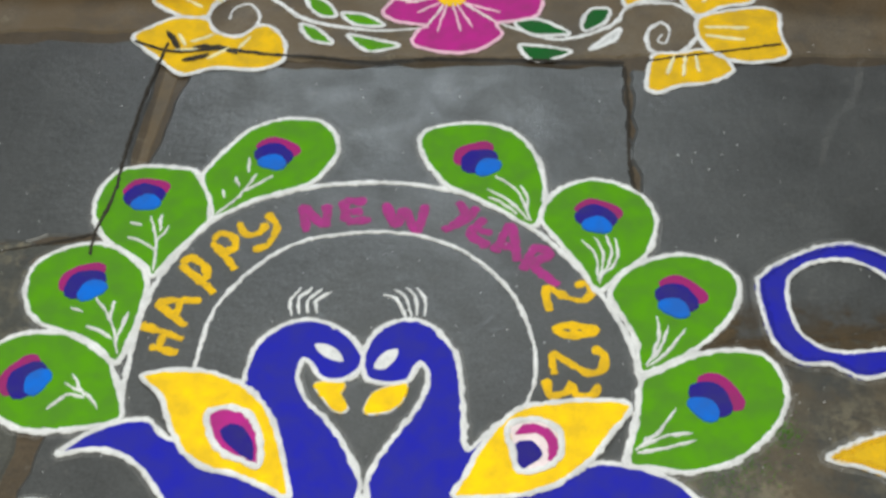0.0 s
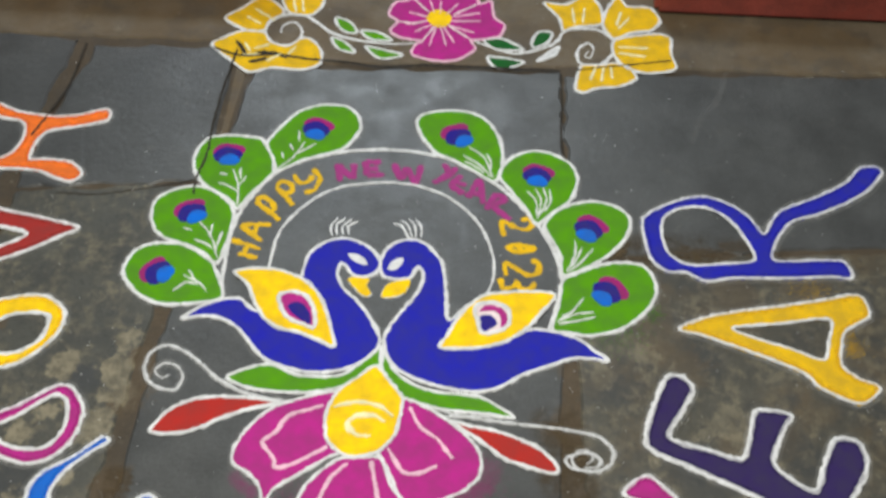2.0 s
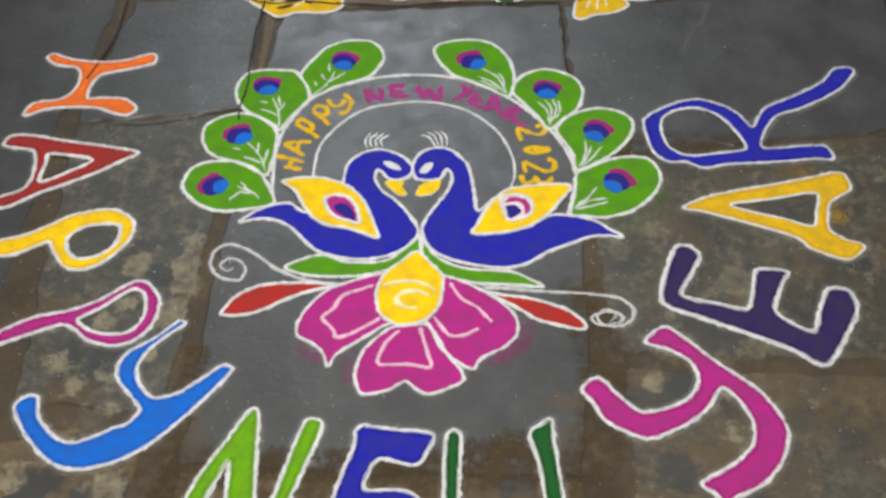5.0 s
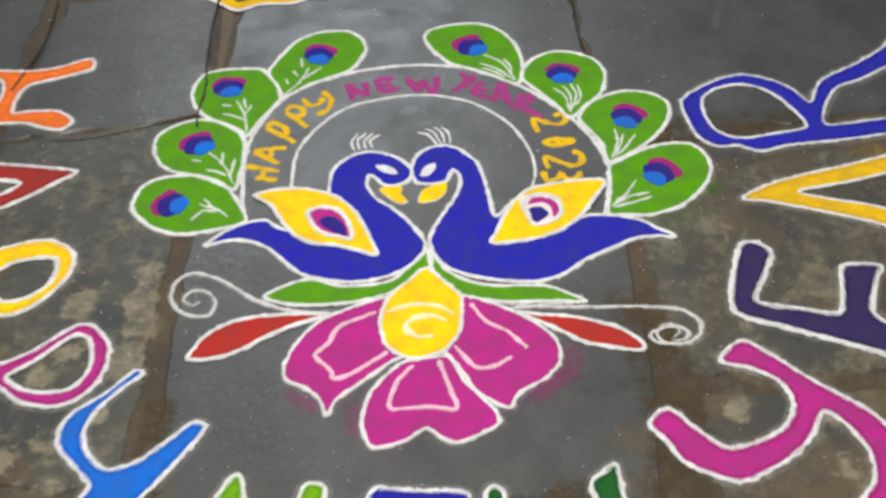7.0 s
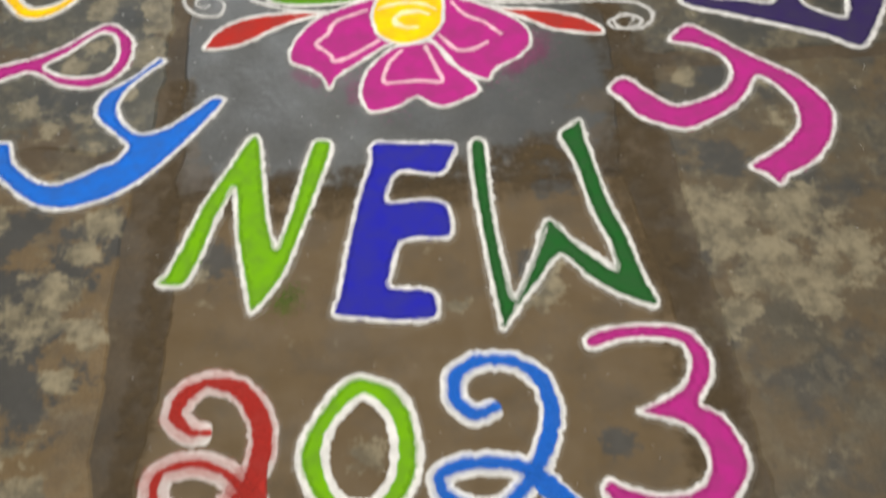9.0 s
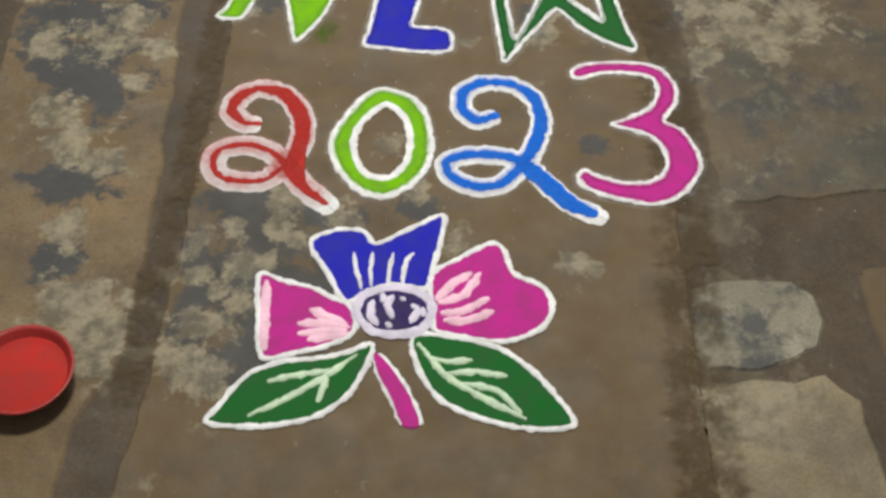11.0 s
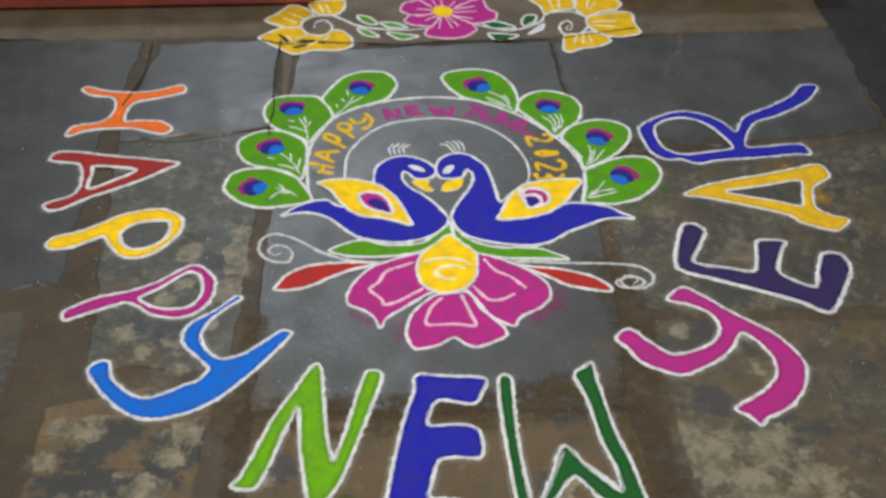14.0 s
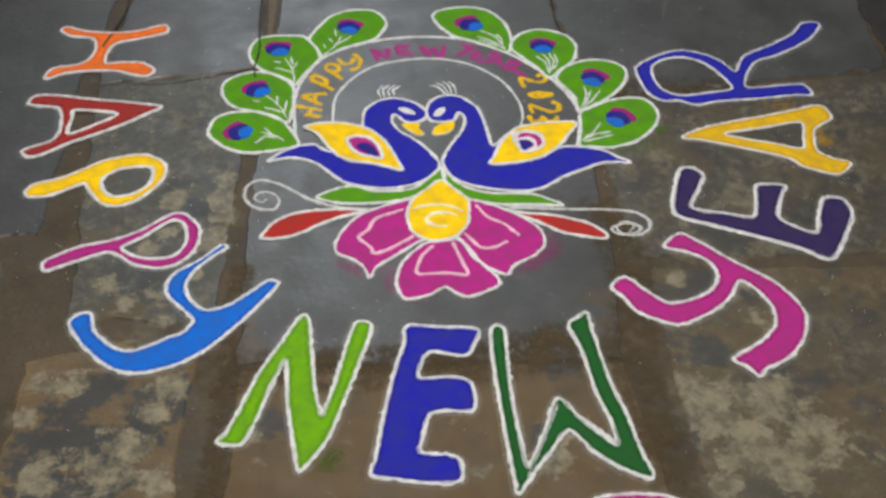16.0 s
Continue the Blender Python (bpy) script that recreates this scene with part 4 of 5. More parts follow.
letter("yellow powder letter P with white outline", YELLOW, [(-89.9, -7.9), (-88.3, -5.3), (-83.7, -3.9), (-79.7, -1.5), (-75.7, 1.1), (-70.3, 2.6), (-66.4, 2.3), (-62.9, -0.8), (-62.9, -5.3), (-65.3, -9.4), (-68.2, -12.2), (-71.8, -13.5), (-75.1, -12.1), (-77.5, -8.7), (-78.7, -6.3), (-81.5, -7.9), (-85.0, -9.6), (-88.7, -9.7)], [[(-74.9, -4.9), (-72.0, -2.3), (-68.2, -1.7), (-65.9, -2.3), (-66.1, -6.7), (-69.1, -9.4), (-72.2, -10.0), (-74.2, -8.4)]])
letter("magenta powder letter P with white outline", MAGENTA, [(-83.6, -29.9), (-83.2, -27.3), (-77.7, -23.9), (-71.8, -22.5), (-66.9, -20.2), (-61.0, -15.8), (-57.8, -16.3), (-55.1, -20.5), (-55.5, -25.8), (-57.9, -29.5), (-61.8, -31.2), (-66.9, -30.0), (-70.2, -27.2), (-72.3, -26.4), (-77.1, -28.3), (-82.2, -30.5)], [[(-69.3, -24.9), (-65.7, -22.4), (-60.8, -18.2), (-58.6, -19.4), (-58.1, -24.1), (-60.1, -27.5), (-64.1, -27.9), (-67.2, -26.9)]])
letter("bright blue powder letter Y with white outline", LIGHT_BLUE, [(-49.7, -26.2), (-51.6, -25.2), (-54.9, -28.7), (-58.8, -31.4), (-60.8, -34.2), (-60.8, -37.7), (-58.0, -41.5), (-55.8, -44.4), (-57.2, -46.7), (-59.5, -47.8), (-63.9, -50.0), (-66.6, -50.4), (-69.1, -48.9), (-71.9, -45.6), (-73.0, -41.4), (-75.3, -41.1), (-77.2, -43.3), (-75.9, -46.6), (-73.1, -50.6), (-69.9, -54.0), (-66.0, -56.1), (-61.9, -56.1), (-57.1, -54.6), (-52.6, -51.6), (-49.0, -48.0), (-45.4, -43.7), (-41.5, -38.5), (-40.3, -35.9), (-42.6, -35.0), (-45.5, -37.4), (-49.4, -40.6), (-53.2, -41.7), (-55.8, -39.3), (-56.9, -35.9), (-55.7, -32.4), (-52.9, -29.0)], (), 0.8)
letter("lime green powder letter N with white outline", LIME, [(-50.7, -71.5), (-49.4, -69.6), (-46.6, -63.2), (-44.1, -57.0), (-40.4, -50.4), (-38.1, -46.0), (-36.0, -43.9), (-34.8, -46.3), (-34.5, -54.6), (-34.1, -61.8), (-33.5, -66.7), (-32.1, -62.0), (-30.1, -54.9), (-28.5, -49.3), (-27.1, -46.3), (-24.4, -46.9), (-24.2, -49.2), (-26.2, -55.2), (-29.4, -64.5), (-32.3, -72.1), (-35.0, -76.1), (-37.2, -78.3), (-38.1, -76.9), (-38.8, -70.5), (-39.5, -63.7), (-39.7, -54.8), (-41.3, -60.1), (-43.8, -67.4), (-45.9, -72.1), (-48.4, -72.5)], (), 0.8)
letter("blue powder letter E with white outline", BLUE, [(-18.3, -47.9), (-12.4, -48.5), (-5.7, -49.6), (-6.5, -53.4), (-8.8, -56.2), (-14.7, -55.0), (-16.8, -59.9), (-11.6, -60.0), (-8.1, -61.8), (-8.2, -67.9), (-13.4, -68.0), (-15.7, -68.5), (-17.2, -73.2), (-17.8, -75.4), (-13.3, -76.2), (-11.5, -77.9), (-12.1, -82.0), (-17.4, -82.1), (-22.4, -81.0), (-26.5, -79.7), (-25.5, -75.8), (-23.7, -67.2), (-21.3, -58.0), (-19.3, -51.9)], (), 0.8)
w_sign = letter("bottle green powder letter W with white outline", DARK_GREEN, [(-3.9, -49.9), (-2.0, -48.8), (-0.8, -50.6), (-1.3, -58.2), (-1.6, -66.5), (-1.4, -74.4), (-1.5, -79.3), (1.8, -73.5), (5.4, -66.0), (9.1, -70.8), (13.7, -76.3), (13.3, -72.2), (11.9, -65.2), (11.2, -56.6), (9.9, -50.0), (12.2, -47.8), (14.4, -47.2), (14.7, -53.0), (15.5, -63.1), (16.8, -70.2), (17.7, -78.0), (18.6, -82.3), (17.6, -83.8), (13.2, -81.4), (9.5, -78.0), (6.3, -73.4), (3.4, -76.9), (0.1, -80.8), (-3.2, -85.1), (-4.1, -83.6), (-4.4, -75.2), (-4.5, -66.3), (-4.5, -56.7)], (), 0.8)
lines("pale_streak", [[(5.4, -67.5), (2.9, -72.5), (0.0, -78.3), (-1.7, -81.9)], [(7.6, -69.5), (10.9, -73.1), (13.4, -75.9)]], 0.8, THIN_WHITE, w_sign, True, 0.05, base=0.24)
letter("magenta powder letter Y with white outline", MAGENTA, [(31.6, -31.0), (35.8, -27.4), (39.9, -30.8), (44.0, -35.3), (47.4, -38.5), (50.6, -41.7), (52.9, -46.1), (53.8, -50.4), (51.9, -55.6), (48.9, -59.3), (45.6, -61.6), (42.7, -62.7), (41.0, -64.4), (39.0, -61.8), (37.1, -59.7), (40.4, -57.6), (44.2, -55.1), (47.0, -51.9), (47.5, -47.9), (45.8, -43.5), (43.8, -41.5), (41.7, -44.7), (38.1, -48.1), (33.4, -50.5), (30.0, -51.6), (26.3, -50.2), (22.8, -47.7), (21.1, -44.1), (19.4, -40.8), (22.9, -38.4), (26.2, -42.2), (29.5, -45.5), (33.9, -44.7), (37.7, -42.8), (39.7, -39.5), (39.0, -35.9), (35.9, -33.3)], (), 0.8)
letter("dark violet powder letter E with white outline", VIOLET, [(35.9, -22.4), (37.1, -15.5), (40.1, -8.5), (43.2, -8.3), (44.9, -11.1), (42.5, -15.9), (40.2, -20.3), (46.8, -22.4), (51.2, -23.5), (53.1, -18.2), (54.7, -14.2), (60.4, -14.7), (59.3, -17.7), (56.7, -23.5), (57.6, -25.8), (62.1, -28.7), (64.1, -24.0), (66.7, -19.1), (70.8, -19.5), (71.7, -23.6), (69.9, -27.6), (63.2, -36.7), (57.7, -33.6), (50.1, -29.7), (42.3, -26.0)], (), 1.0)
letter("yellow powder letter A with thin white outline", MUSTARD, [(42.9, 1.7), (48.2, 4.7), (54.3, 6.4), (61.5, 7.9), (68.7, 9.6), (74.0, 11.0), (76.9, 10.7), (77.6, 6.3), (74.0, 3.5), (72.2, 1.7), (70.9, -4.3), (73.1, -6.8), (76.6, -9.0), (72.4, -12.6), (66.0, -9.8), (63.8, -7.0), (58.6, -4.5), (52.3, -1.9), (46.7, 0.2)], [[(52.8, 2.1), (60.8, 3.4), (69.8, 4.9), (68.8, 0.3), (67.5, -3.3), (62.0, -1.2), (56.5, 0.6)]], 0.6)
letter("blue powder letter R with white outline", BLUE, [(38.3, 26.9), (42.0, 30.3), (47.0, 32.8), (50.9, 33.5), (55.5, 31.8), (58.9, 28.8), (60.9, 24.8), (63.1, 28.9), (65.6, 31.4), (72.1, 34.7), (78.3, 38.9), (81.7, 42.9), (85.3, 43.6), (86.5, 41.5), (82.8, 36.5), (78.3, 33.1), (72.3, 29.7), (67.2, 27.7), (64.6, 24.7), (63.0, 21.6), (62.2, 18.5), (70.4, 19.0), (75.0, 18.8), (75.9, 14.6), (71.6, 14.4), (64.4, 13.7), (54.2, 13.1), (49.0, 12.1), (45.7, 13.9), (42.1, 14.0), (39.2, 16.9), (38.3, 21.8)], [[(42.8, 27.0), (45.6, 29.4), (50.0, 30.2), (53.5, 28.5), (56.2, 24.9), (58.3, 18.4), (53.7, 17.2), (46.5, 16.4), (43.2, 18.7), (42.2, 22.7)]], 0.62)


# ---- the year ----
def figure(label, mat, path, wide, narrow, strong, haze=0.8):
    """A digit drawn as a broad white line with colour let run along it, thicker in places."""
    g = thing("rangoli_figure", label, "number", "year figures")
    a, b = Vector(path[-2]), Vector(path[-1])
    border = list(path) + [tuple(b + (b - a).normalized() * 1.6)]
    line("white_border", border, wide, WHITE, g, h=0.2)
    hazy(border, wide + 1.3, g, False)
    line("colour_line", path, narrow, mat, g, h=0.12, base=0.2)
    for pts, w in strong:
        line("colour_line", pts, w, mat, g, False, True, 0.14, base=0.2)
    tint(path, wide * haze, mat, g, False)
    return g


two = figure("red powder figure 2 with broad white border", RED, [(-42.6, -96.0), (-45.4, -95.5), (-47.3, -92.9), (-46.0, -89.8), (-42.8, -88.3), (-38.7, -90.2), (-36.3, -94.9), (-36.5, -99.9), (-38.3, -103.7), (-41.7, -107.1), (-45.1, -107.4), (-48.5, -106.3), (-49.8, -103.7), (-48.7, -100.8), (-44.9, -100.1), (-41.0, -101.8), (-38.6, -104.9), (-36.0, -109.1), (-32.6, -112.6)], 3.9, 1.0, [([(-44.0, -88.2), (-41.1, -88.9), (-38.7, -90.2), (-36.5, -94.7), (-36.4, -99.5), (-38.1, -103.6), (-38.8, -104.9)], 2.5), ([(-45.4, -95.5), (-47.3, -92.9), (-46.0, -89.8), (-42.8, -88.3)], 1.7)], 1.15)
letter("lime green powder figure 0 with white border", LIME, [(-23.9, -89.4), (-19.2, -91.3), (-16.9, -95.2), (-16.3, -101.4), (-17.4, -106.4), (-20.4, -110.0), (-24.3, -111.9), (-28.1, -110.3), (-31.0, -106.3), (-32.3, -101.2), (-30.8, -96.7), (-27.4, -91.8)], [[(-23.2, -93.2), (-20.7, -96.0), (-20.0, -100.1), (-20.9, -105.0), (-23.4, -107.7), (-26.4, -107.1), (-27.8, -104.5), (-28.3, -100.5), (-26.8, -96.6)]], 1.2, "year figures")
fill("colour_fill", [(-36.5, -97.9), (-37.9, -102.3), (-39.4, -104.2), (-38.5, -107.1), (-35.6, -110.7), (-32.9, -112.6), (-35.7, -108.2), (-36.0, -103.4), (-35.2, -98.0)], RED, two, 0.38)
figure("bright blue powder figure 2 with broad white border", LIGHT_BLUE, [(-5.7, -96.3), (-9.2, -97.3), (-11.3, -94.6), (-10.7, -90.9), (-7.5, -89.3), (-3.4, -89.8), (-0.1, -92.6), (0.9, -97.5), (-0.6, -102.5), (-3.1, -106.8), (-6.6, -110.1), (-10.5, -110.5), (-14.0, -108.4), (-14.7, -105.6), (-12.3, -104.4), (-7.6, -104.4), (-3.0, -106.1), (-0.4, -109.8), (2.8, -114.2), (6.9, -117.1)], 3.6, 1.5, [([(-2.3, -90.3), (-0.1, -92.4), (0.8, -97.3), (-0.6, -102.5), (-3.1, -106.5)], 2.2), ([(-3.8, -105.7), (-0.4, -109.8), (2.8, -114.2), (6.2, -116.9)], 2.9), ([(-5.7, -96.3), (-9.2, -97.3), (-11.3, -94.6), (-10.7, -90.9)], 1.6)])
letter("magenta powder figure 3 with white border", MAGENTA, [(6.5, -87.7), (8.8, -86.0), (14.0, -85.7), (19.0, -86.4), (22.0, -88.3), (23.4, -92.2), (22.6, -95.9), (20.3, -99.1), (22.7, -101.2), (24.2, -105.3), (24.1, -109.2), (21.7, -112.8), (18.8, -115.0), (15.5, -115.9), (11.8, -115.0), (8.2, -113.6), (5.5, -111.8), (4.7, -109.7), (6.1, -108.0), (8.2, -109.4), (11.8, -110.9), (15.7, -110.9), (18.0, -109.2), (18.7, -105.9), (17.4, -102.8), (14.5, -101.1), (11.5, -99.5), (14.3, -98.0), (17.9, -96.1), (19.7, -93.0), (19.4, -90.1), (15.9, -88.9), (11.8, -88.7), (7.8, -89.6)]  , (), 0.85, "year figures")

# ---- bow-like flower below the year ----
bow = thing("rangoli_flower", "blue and magenta powder flower with green leaves", "flower drawing")
for pts, mat, marks, col in (
        ([(-30.4, -129.9), (-32.9, -124.7), (-35.1, -120.3), (-34.6, -118.5), (-31.2, -117.3), (-27.6, -117.8), (-25.9, -120.2), (-22.5, -118.7), (-19.4, -117.1), (-15.8, -115.6), (-16.2, -119.1), (-17.7, -124.1), (-19.1, -128.3), (-23.7, -127.4), (-27.3, -128.4)], BLUE, [[(-29.0, -121.6), (-28.8, -124.6), (-28.1, -128.1)], [(-26.3, -121.8), (-26.8, -124.7), (-26.7, -127.8)], [(-23.4, -122.0), (-24.1, -124.9), (-24.4, -127.8)], [(-20.5, -122.2), (-21.7, -123.8), (-22.4, -127.5)]], WHITE),
        ([(-42.4, -124.6), (-39.2, -125.8), (-35.0, -127.3), (-32.2, -129.2), (-30.0, -130.5), (-29.1, -133.7), (-30.3, -135.6), (-33.1, -136.9), (-37.1, -137.7), (-41.8, -138.2), (-42.4, -132.0)], MAGENTA, [[(-41.4, -125.7), (-41.6, -132.0), (-41.7, -137.3)], [(-37.1, -133.1), (-33.0, -133.4), (-29.9, -134.3)], [(-37.1, -134.8), (-33.7, -134.7), (-30.3, -134.8)], [(-35.4, -130.9), (-32.3, -132.7), (-30.3, -133.8)], [(-35.8, -135.9), (-33.1, -135.6), (-30.3, -135.2)]], PINK),
        ([(-18.2, -126.2), (-14.1, -123.6), (-9.3, -121.2), (-7.6, -122.4), (-6.6, -126.6), (-2.8, -129.2), (-1.8, -132.3), (-3.2, -135.5), (-7.1, -137.5), (-11.2, -137.6), (-15.3, -136.5), (-18.3, -135.4), (-18.4, -131.4)], MAGENTA, [[(-17.9, -130.7), (-15.5, -128.0), (-12.5, -126.2)], [(-17.6, -131.1), (-13.9, -129.8), (-11.3, -126.3)], [(-17.4, -132.7), (-14.2, -132.5), (-10.5, -130.6)], [(-17.1, -133.9), (-13.6, -134.1), (-10.0, -132.8)]], PINK)):
    p = fill("petal", pts, mat, bow)
    line("petal_outline", pts, 0.9, WHITE, p, True, base=0.12)
    lines("petal_line", marks, 0.65 if col == WHITE else 1.4, col, p, True, 0.2, base=0.18)
eye = fill("flower_eye", [(-29.0, -131.8), (-27.7, -129.1), (-24.4, -128.1), (-20.9, -128.7), (-18.8, -130.6), (-18.8, -133.1), (-20.3, -135.2), (-23.5, -135.8), (-26.9, -135.0)], VIOLET, bow, 0.34)
line("eye_rim", [(-29.0, -131.8), (-27.7, -129.1), (-24.4, -128.1), (-20.9, -128.7), (-18.8, -130.6), (-18.8, -133.1), (-20.3, -135.2), (-23.5, -135.8), (-26.9, -135.0)], 1.5, LILAC, eye, True, base=0.24)
lines("eye_mark", [[(-27.4, -130.7), (-26.3, -130.7)], [(-25.1, -134.0), (-24.1, -134.5)], [(-22.8, -129.9), (-22.0, -130.3)], [(-19.9, -131.7), (-19.7, -133.3)], [(-25.3, -128.9), (-25.1, -130.5)], [(-26.6, -130.0), (-27.1, -132.3), (-26.1, -134.3)], [(-23.8, -129.4), (-24.6, -130.9), (-24.0, -133.3)], [(-21.4, -131.2), (-20.5, -132.0), (-21.7, -134.3)], [(-26.4, -131.6), (-27.5, -132.5)]], 1.0, LILAC, eye, True, 0.2, base=0.3)
for pts, veins in (
        ([(-27.1, -137.1), (-30.4, -138.2), (-34.5, -138.9), (-39.2, -139.1), (-43.8, -140.9), (-47.5, -145.4), (-48.7, -147.7), (-42.3, -148.6), (-35.2, -147.8), (-30.6, -144.8), (-27.8, -140.2)], [[(-29.1, -138.6), (-33.2, -141.6), (-38.5, -144.7), (-43.6, -147.1)], [(-32.5, -140.9), (-37.1, -141.3), (-41.1, -142.0)], [(-33.2, -141.6), (-34.5, -145.7)]]),
        ([(-21.4, -136.2), (-16.6, -136.5), (-10.0, -138.8), (-6.2, -142.2), (-3.4, -146.1), (-1.3, -151.0), (-7.5, -151.2), (-14.4, -148.8), (-18.8, -145.7), (-21.1, -140.7)], [[(-20.8, -137.4), (-17.2, -142.8), (-12.2, -146.7), (-7.3, -149.9)], [(-17.2, -142.4), (-13.1, -142.4), (-9.2, -143.4)], [(-15.3, -144.0), (-10.8, -145.4), (-7.9, -149.1)], [(-19.6, -139.7), (-17.0, -140.6), (-13.6, -140.5)]])):
    p = fill("leaf", pts, DARK_GREEN, bow)
    line("leaf_outline", pts, 0.9, WHITE, p, True, base=0.12)
    lines("leaf_vein", veins, 1.0, PALE_GREEN, p, True, 0.2, base=0.18)
fill("stem", [(-26.9, -138.6), (-25.8, -139.2), (-23.9, -142.3), (-22.2, -146.0), (-21.4, -149.8), (-23.5, -149.6), (-24.7, -145.8), (-26.2, -142.1)], MAGENTA, bow)
line("stem_outline", [(-26.9, -138.8), (-26.2, -142.1), (-24.7, -145.8), (-23.5, -149.6)], 0.9, WHITE, bow)
line("stem_outline", [(-26.2, -138.6), (-23.8, -142.2), (-22.1, -146.0), (-21.2, -149.8)], 0.9, WHITE, bow)


def bowl(x, y, r, h):
    """A small plastic bowl that holds the powder, with a rolled rim."""
    g = thing("plastic_bowl", "small red plastic bowl standing on the worn stone", "bowl")
    for name, profile, mat in (("bowl_shell", ((0.55, 0.0), (0.66, 0.02), (0.84, 0.45), (0.95, 0.92), (1.0, 0.96), (1.0, 1.0), (0.95, 1.0), (0.90, 0.92), (0.78, 0.45), (0.58, 0.12), (0.0, 0.10)), RED_PLASTIC), ("powder_heap", ((0.85, 0.62), (0.6, 0.72), (0.3, 0.80), (0.0, 0.83)), RED)):
        n = 36
        verts = [(x + r * u * math.cos(6.28319 * k / n), y + r * u * math.sin(6.28319 * k / n), 0.0005 + h * v) for u, v in profile for k in range(n)]
        faces = [(i * n + k, i * n + (k + 1) % n, (i + 1) * n + (k + 1) % n, (i + 1) * n + k) for i in range(len(profile) - 1) for k in range(n)]
        me = bpy.data.meshes.new(name)
        me.from_pydata(verts, [], faces)
        for poly in me.polygons:
            poly.use_smooth = True
        part(name, me, mat, g)


RED_PLASTIC = stone("red_plastic", (0.30, 0.020, 0.018), rough=0.35)
BOWL_AT = (-72.6, -140.0)
bowl(BOWL_AT[0] / 100, BOWL_AT[1] / 100, 0.068, 0.035)

# ---- flower border along the threshold ----
flower = thing("rangoli_border_flower", "magenta powder flower with yellow centre and white rays", "flower drawing")
pts = [(-12.8, 83.0), (-11.6, 87.1), (-8.4, 88.2), (-5.8, 91.0), (-0.8, 91.5), (3.0, 90.3), (5.7, 91.7), (6.8, 87.9), (9.3, 88.9), (10.1, 83.4), (12.3, 81.0), (11.4, 77.5), (8.3, 76.1), (5.3, 75.3), (6.1, 72.6), (2.6, 69.2), (-2.1, 68.5), (-7.0, 70.1), (-6.5, 73.3), (-5.2, 74.5), (-9.8, 75.4), (-12.1, 77.5), (-10.8, 80.7)]
fill("petals", pts, MAGENTA, flower)
line("petal_outline", pts, 0.7, PINK, flower, True, base=0.12)
lines("ray", [[(-1.7, 83.7), (-1.7, 88.2)], [(-0.5, 83.4), (2.1, 87.6)], [(0.6, 82.8), (6.9, 84.6)], [(0.6, 81.5), (7.2, 81.9)], [(-0.3, 80.2), (5.9, 77.9)], [(-1.5, 79.8), (0.0, 73.1)], [(-2.4, 79.7), (-3.6, 72.9)], [(-3.4, 80.0), (-6.9, 77.5)], [(-4.1, 82.6), (-8.5, 83.7)], [(-3.0, 84.0), (-4.2, 88.6)], [(-0.9, 79.8), (1.8, 74.2)], [(-4.3, 81.2), (-8.8, 79.7)]], 0.45, PINK, flower, True, 0.2, base=0.18)
lines("petal_edge", [[(-7.6, 88.4), (-5.9, 86.3), (-4.2, 84.1)], [(6.6, 87.9), (3.8, 85.7), (1.0, 83.5)], [(5.3, 75.5), (2.0, 78.4), (-0.1, 80.2)], [(-5.2, 74.5), (-3.8, 77.3), (-3.0, 79.5)], [(-10.8, 80.7), (-7.4, 80.2), (-4.5, 81.1)]], 0.5, PALE_PINK, flower, True, 0.2, base=0.18)
fill("flower_centre", [(-4.6, 81.9), (-3.6, 84.4), (-1.8, 85.1), (0.3, 83.8), (0.8, 81.9), (-0.3, 79.6), (-2.5, 79.3)], YELLOW, flower, 0.36)


def spray(label, petals, marks, curl):
    g = thing("rangoli_spray", label, "flower drawing", "yellow border flowers")
    for pts in petals:
        p = fill("petal", pts, MUSTARD, g)
        line("petal_outline", pts, 0.75, WHITE, p, True, base=0.12)
    lines("petal_line", marks, 0.6, CREAM, g, True, 0.2, base=0.18)
    line("curl", curl, 0.75, WHITE, g, False, True)


spray("yellow powder spray with a white spiral stalk",
      [[(-47.8, 79.2), (-44.5, 83.0), (-41.3, 86.9), (-38.0, 85.5), (-35.5, 82.0), (-38.2, 79.0), (-39.0, 75.8), (-42.6, 75.6)], [(-36.7, 88.0), (-33.4, 88.9), (-27.6, 89.2), (-27.8, 84.1), (-29.9, 81.5), (-34.3, 82.1)], [(-49.2, 70.4), (-47.0, 73.0), (-43.7, 75.2), (-38.9, 75.1), (-37.2, 72.3), (-33.4, 71.0), (-30.8, 73.7), (-28.3, 73.2), (-26.1, 69.6), (-26.2, 65.9), (-29.5, 63.9), (-36.0, 64.0), (-40.4, 62.5), (-44.5, 65.7)]],
      [[(-41.9, 82.8), (-37.0, 79.1)], [(-43.3, 80.1), (-39.9, 77.7)], [(-34.0, 86.8), (-32.9, 82.1)], [(-32.1, 86.9), (-31.3, 82.2)], [(-40.4, 69.6), (-37.1, 71.4)], [(-42.5, 71.4), (-40.9, 68.7)], [(-33.0, 68.2), (-31.6, 71.1)], [(-42.5, 67.7), (-38.9, 67.9)], [(-37.4, 65.8), (-34.3, 68.5)]],
      [(-35.5, 75.3), (-35.0, 78.0), (-32.7, 79.0), (-30.9, 76.0), (-31.7, 72.5), (-34.7, 71.3), (-37.2, 72.5), (-38.9, 75.8), (-38.0, 79.0), (-35.3, 81.2), (-31.2, 81.5), (-27.8, 79.1), (-24.4, 76.0), (-19.3, 74.2), (-12.0, 73.3), (-6.3, 74.0)])
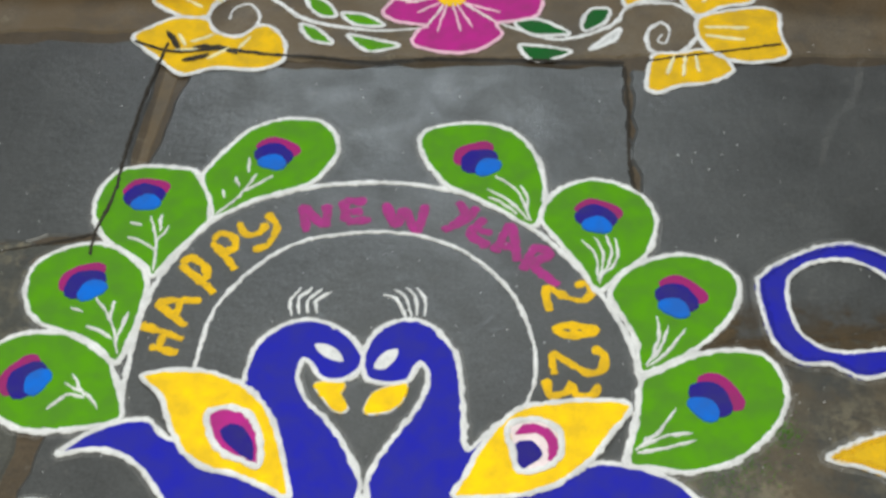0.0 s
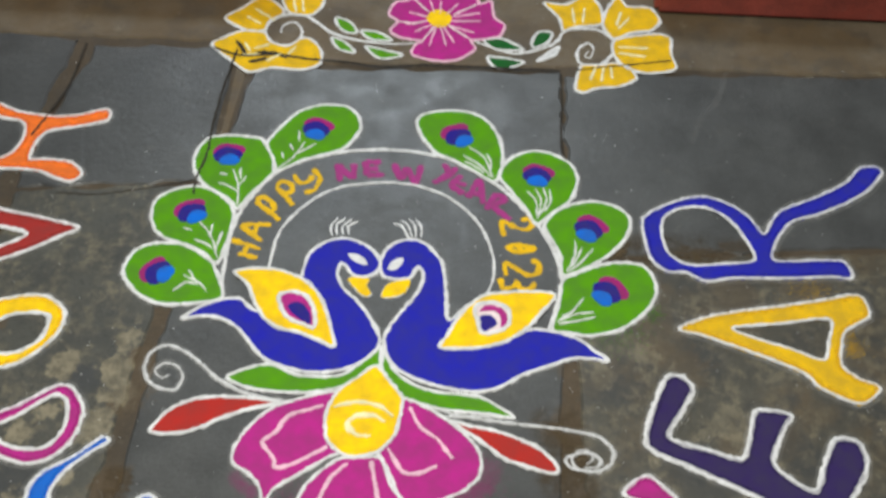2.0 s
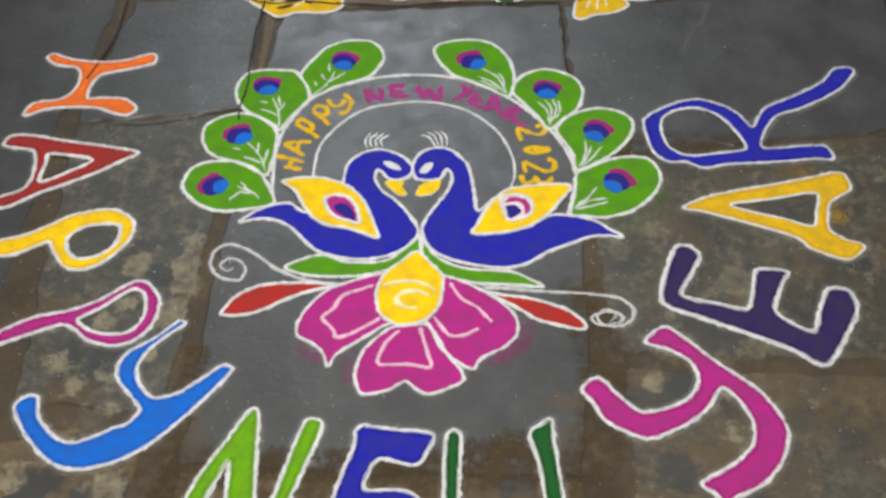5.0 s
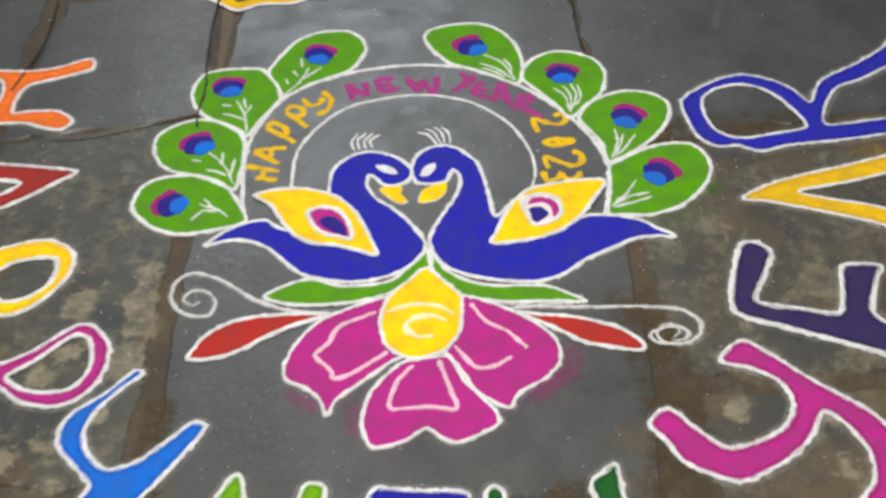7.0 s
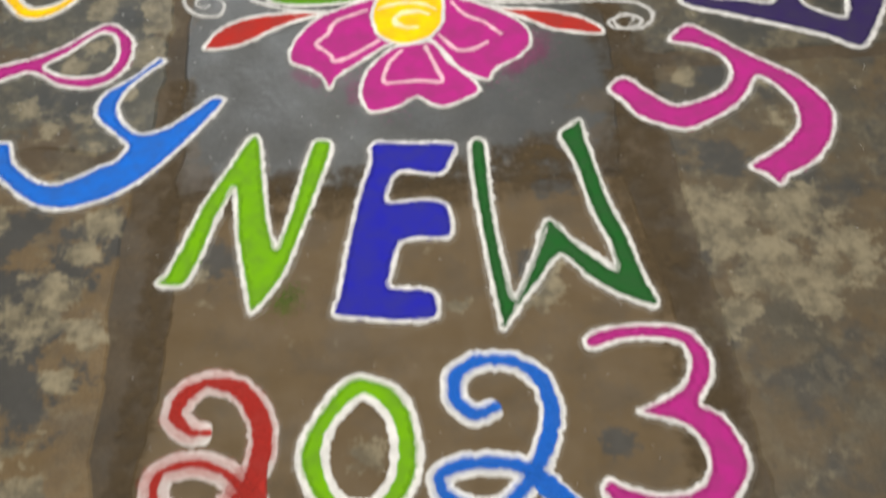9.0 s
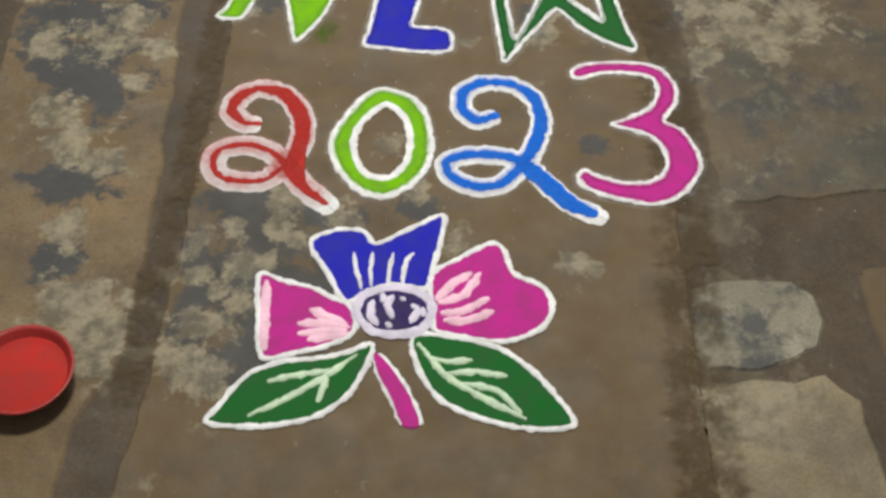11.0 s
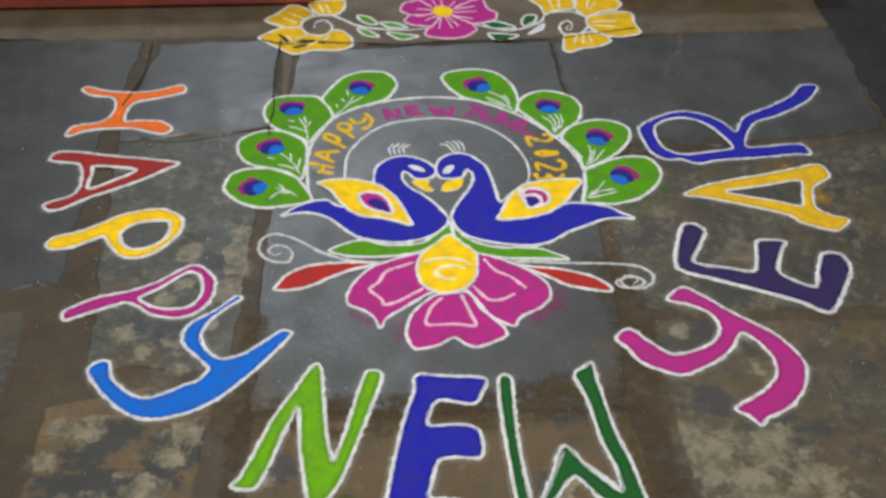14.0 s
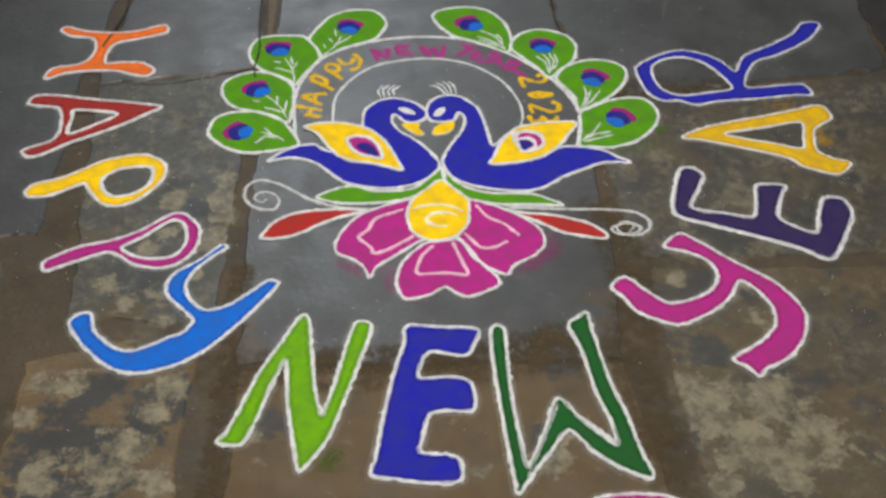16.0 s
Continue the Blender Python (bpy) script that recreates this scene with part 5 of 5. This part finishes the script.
spray("yellow powder spray with a white spiral stalk",
      [[(21.0, 89.2), (25.5, 88.9), (30.6, 92.3), (33.2, 88.9), (33.3, 82.9), (27.7, 81.6), (25.0, 80.2), (24.2, 84.3)], [(33.6, 82.5), (34.8, 88.0), (37.5, 92.5), (39.2, 89.3), (44.1, 89.0), (46.1, 85.1), (44.2, 81.6), (39.8, 80.4), (35.8, 78.2)], [(35.8, 77.4), (39.7, 79.2), (45.3, 80.3), (48.0, 79.0), (47.7, 74.2), (48.2, 69.3), (42.5, 67.6), (37.9, 69.0), (35.5, 73.1)], [(27.1, 61.7), (27.9, 67.4), (29.1, 69.2), (32.6, 69.4), (35.6, 70.3), (38.5, 69.0), (39.8, 65.8), (36.4, 63.2), (31.7, 62.3), (28.8, 60.8)]],
      [[(27.1, 87.9), (27.5, 82.6)], [(29.8, 88.1), (29.2, 82.7)], [(37.8, 87.2), (36.5, 82.1)], [(39.5, 85.3), (36.8, 81.2)], [(36.5, 75.4), (43.1, 75.4)], [(36.4, 73.5), (42.3, 72.6)], [(31.5, 68.6), (30.1, 64.5)], [(33.2, 68.7), (32.4, 64.1)], [(34.7, 68.8), (34.8, 65.2)]],
      [(30.1, 73.7), (29.3, 72.1), (30.5, 71.8), (31.3, 74.9), (30.0, 76.5), (27.9, 73.9), (28.1, 70.2), (30.4, 68.9), (33.3, 70.3), (35.6, 74.2), (35.5, 78.2), (32.6, 80.9), (28.3, 81.2), (25.0, 79.7), (23.3, 76.3), (19.1, 73.4), (14.4, 72.1), (9.6, 73.7), (5.3, 75.9), (1.2, 78.7)])
lines("bare_gap", [[(-44.4, 72.0), (-42.9, 69.9), (-41.6, 67.3)], [(-39.8, 68.4), (-37.3, 68.7), (-35.2, 68.3), (-32.9, 67.1)], [(-40.9, 65.4), (-38.9, 66.0), (-37.1, 66.9)]], 0.9, CRACK, bpy.data.objects["rangoli_spray"], True, 0.05, base=0.3)
for mat, pts in ((GREEN, [(-24.1, 81.1), (-20.9, 79.7), (-19.2, 76.5), (-21.4, 76.4), (-23.4, 78.4)]), (GREEN, [(-18.4, 77.1), (-14.7, 76.8), (-11.7, 74.5), (-16.0, 74.4)]), (GREEN, [(-24.4, 74.4), (-21.4, 73.1), (-19.1, 70.0), (-22.6, 70.9)]), (GREEN, [(-16.9, 72.1), (-13.0, 71.2), (-9.1, 69.9), (-12.8, 68.4), (-15.0, 69.4)]),
                 (DARK_GREEN, [(8.1, 75.7), (11.9, 76.5), (16.2, 73.4), (10.8, 73.0)]), (DARK_GREEN, [(8.8, 70.5), (12.6, 70.3), (16.5, 69.3), (13.2, 67.3), (10.3, 67.4)]), (DARK_GREEN, [(18.1, 75.6), (19.6, 79.1), (22.5, 79.3), (21.7, 76.2), (18.8, 74.1)]), (THIN_WHITE, [(19.3, 69.8), (21.3, 72.4), (23.9, 74.8), (23.0, 72.1)])):
    leaf("small green powder leaf with white outline", mat, pts, 0.65, "border leaves", 0.16)

for pts, w in (([(3.0, -35.5), (6.5, -33.0), (10.0, -30.0), (11.0, -25.5)], 5.0), ([(-20.5, -40.0), (-20.0, -34.0)], 3.0), ([(-25.5, -35.0), (-30.0, -30.5)], 2.5)):
    part("colour_dust", stroke_mesh("colour_dust", [pts], w, 0.02, False, False, 0.0, 0.4), MAGENTA_DUST, lotus)

# ---- spilt grains ----
def grains(label, mat, count, spots, seed, big=0.0015):
    """Stray grains lying loose around the given places (x, y, spread in metres)."""
    rng, verts, faces = random.Random(seed), [], []
    for _ in range(count):
        cx, cy, r = rng.choice(spots)
        x, y, s, a, k = rng.gauss(cx, r), rng.gauss(cy, r), rng.uniform(0.0005, big), rng.uniform(0, 6.28), len(verts)
        verts += [(x + s * math.cos(a + j * 2.09), y + s * math.sin(a + j * 2.09), 0.0002) for j in range(3)] + [(x, y, 1.3 * s + 0.0002)]
        faces += [(k, k + 1, k + 3), (k + 1, k + 2, k + 3), (k + 2, k, k + 3)]
    me = bpy.data.meshes.new("spilt_powder")
    me.from_pydata(verts, [], faces)
    tagged(part("spilt_powder", me, mat), label, "powder grains", kind="stuff")


grains("stray white grains of powder on the stones", WHITE, 900, [(-0.3, 0.3, 0.3), (0.3, 0.2, 0.35), (0.0, -0.4, 0.35), (-0.6, -0.2, 0.2), (0.55, -0.2, 0.25), (-0.1, -0.95, 0.25)], 4)
grains("magenta dust spilt round the lotus petals", MAGENTA, 2600, [(0.06, -0.32, 0.04), (0.01, -0.35, 0.02), (-0.20, -0.33, 0.02), (0.09, -0.27, 0.02), (-0.15, -0.40, 0.02), (-0.23, -0.32, 0.02), (0.10, -0.31, 0.02)], 5, 0.0007)
grains("green dust spilt beside the feathers", GREEN, 1500, [(0.35, 0.01, 0.02), (0.39, 0.05, 0.01), (0.31, -0.01, 0.02), (-0.32, -0.75, 0.01), (-0.33, -0.77, 0.01)], 6, 0.0011)
grains("yellow dust spilt beside the letter", MUSTARD, 900, [(0.73, -0.01, 0.01), (0.72, 0.02, 0.01), (0.68, 0.11, 0.02)], 7, 0.0011)
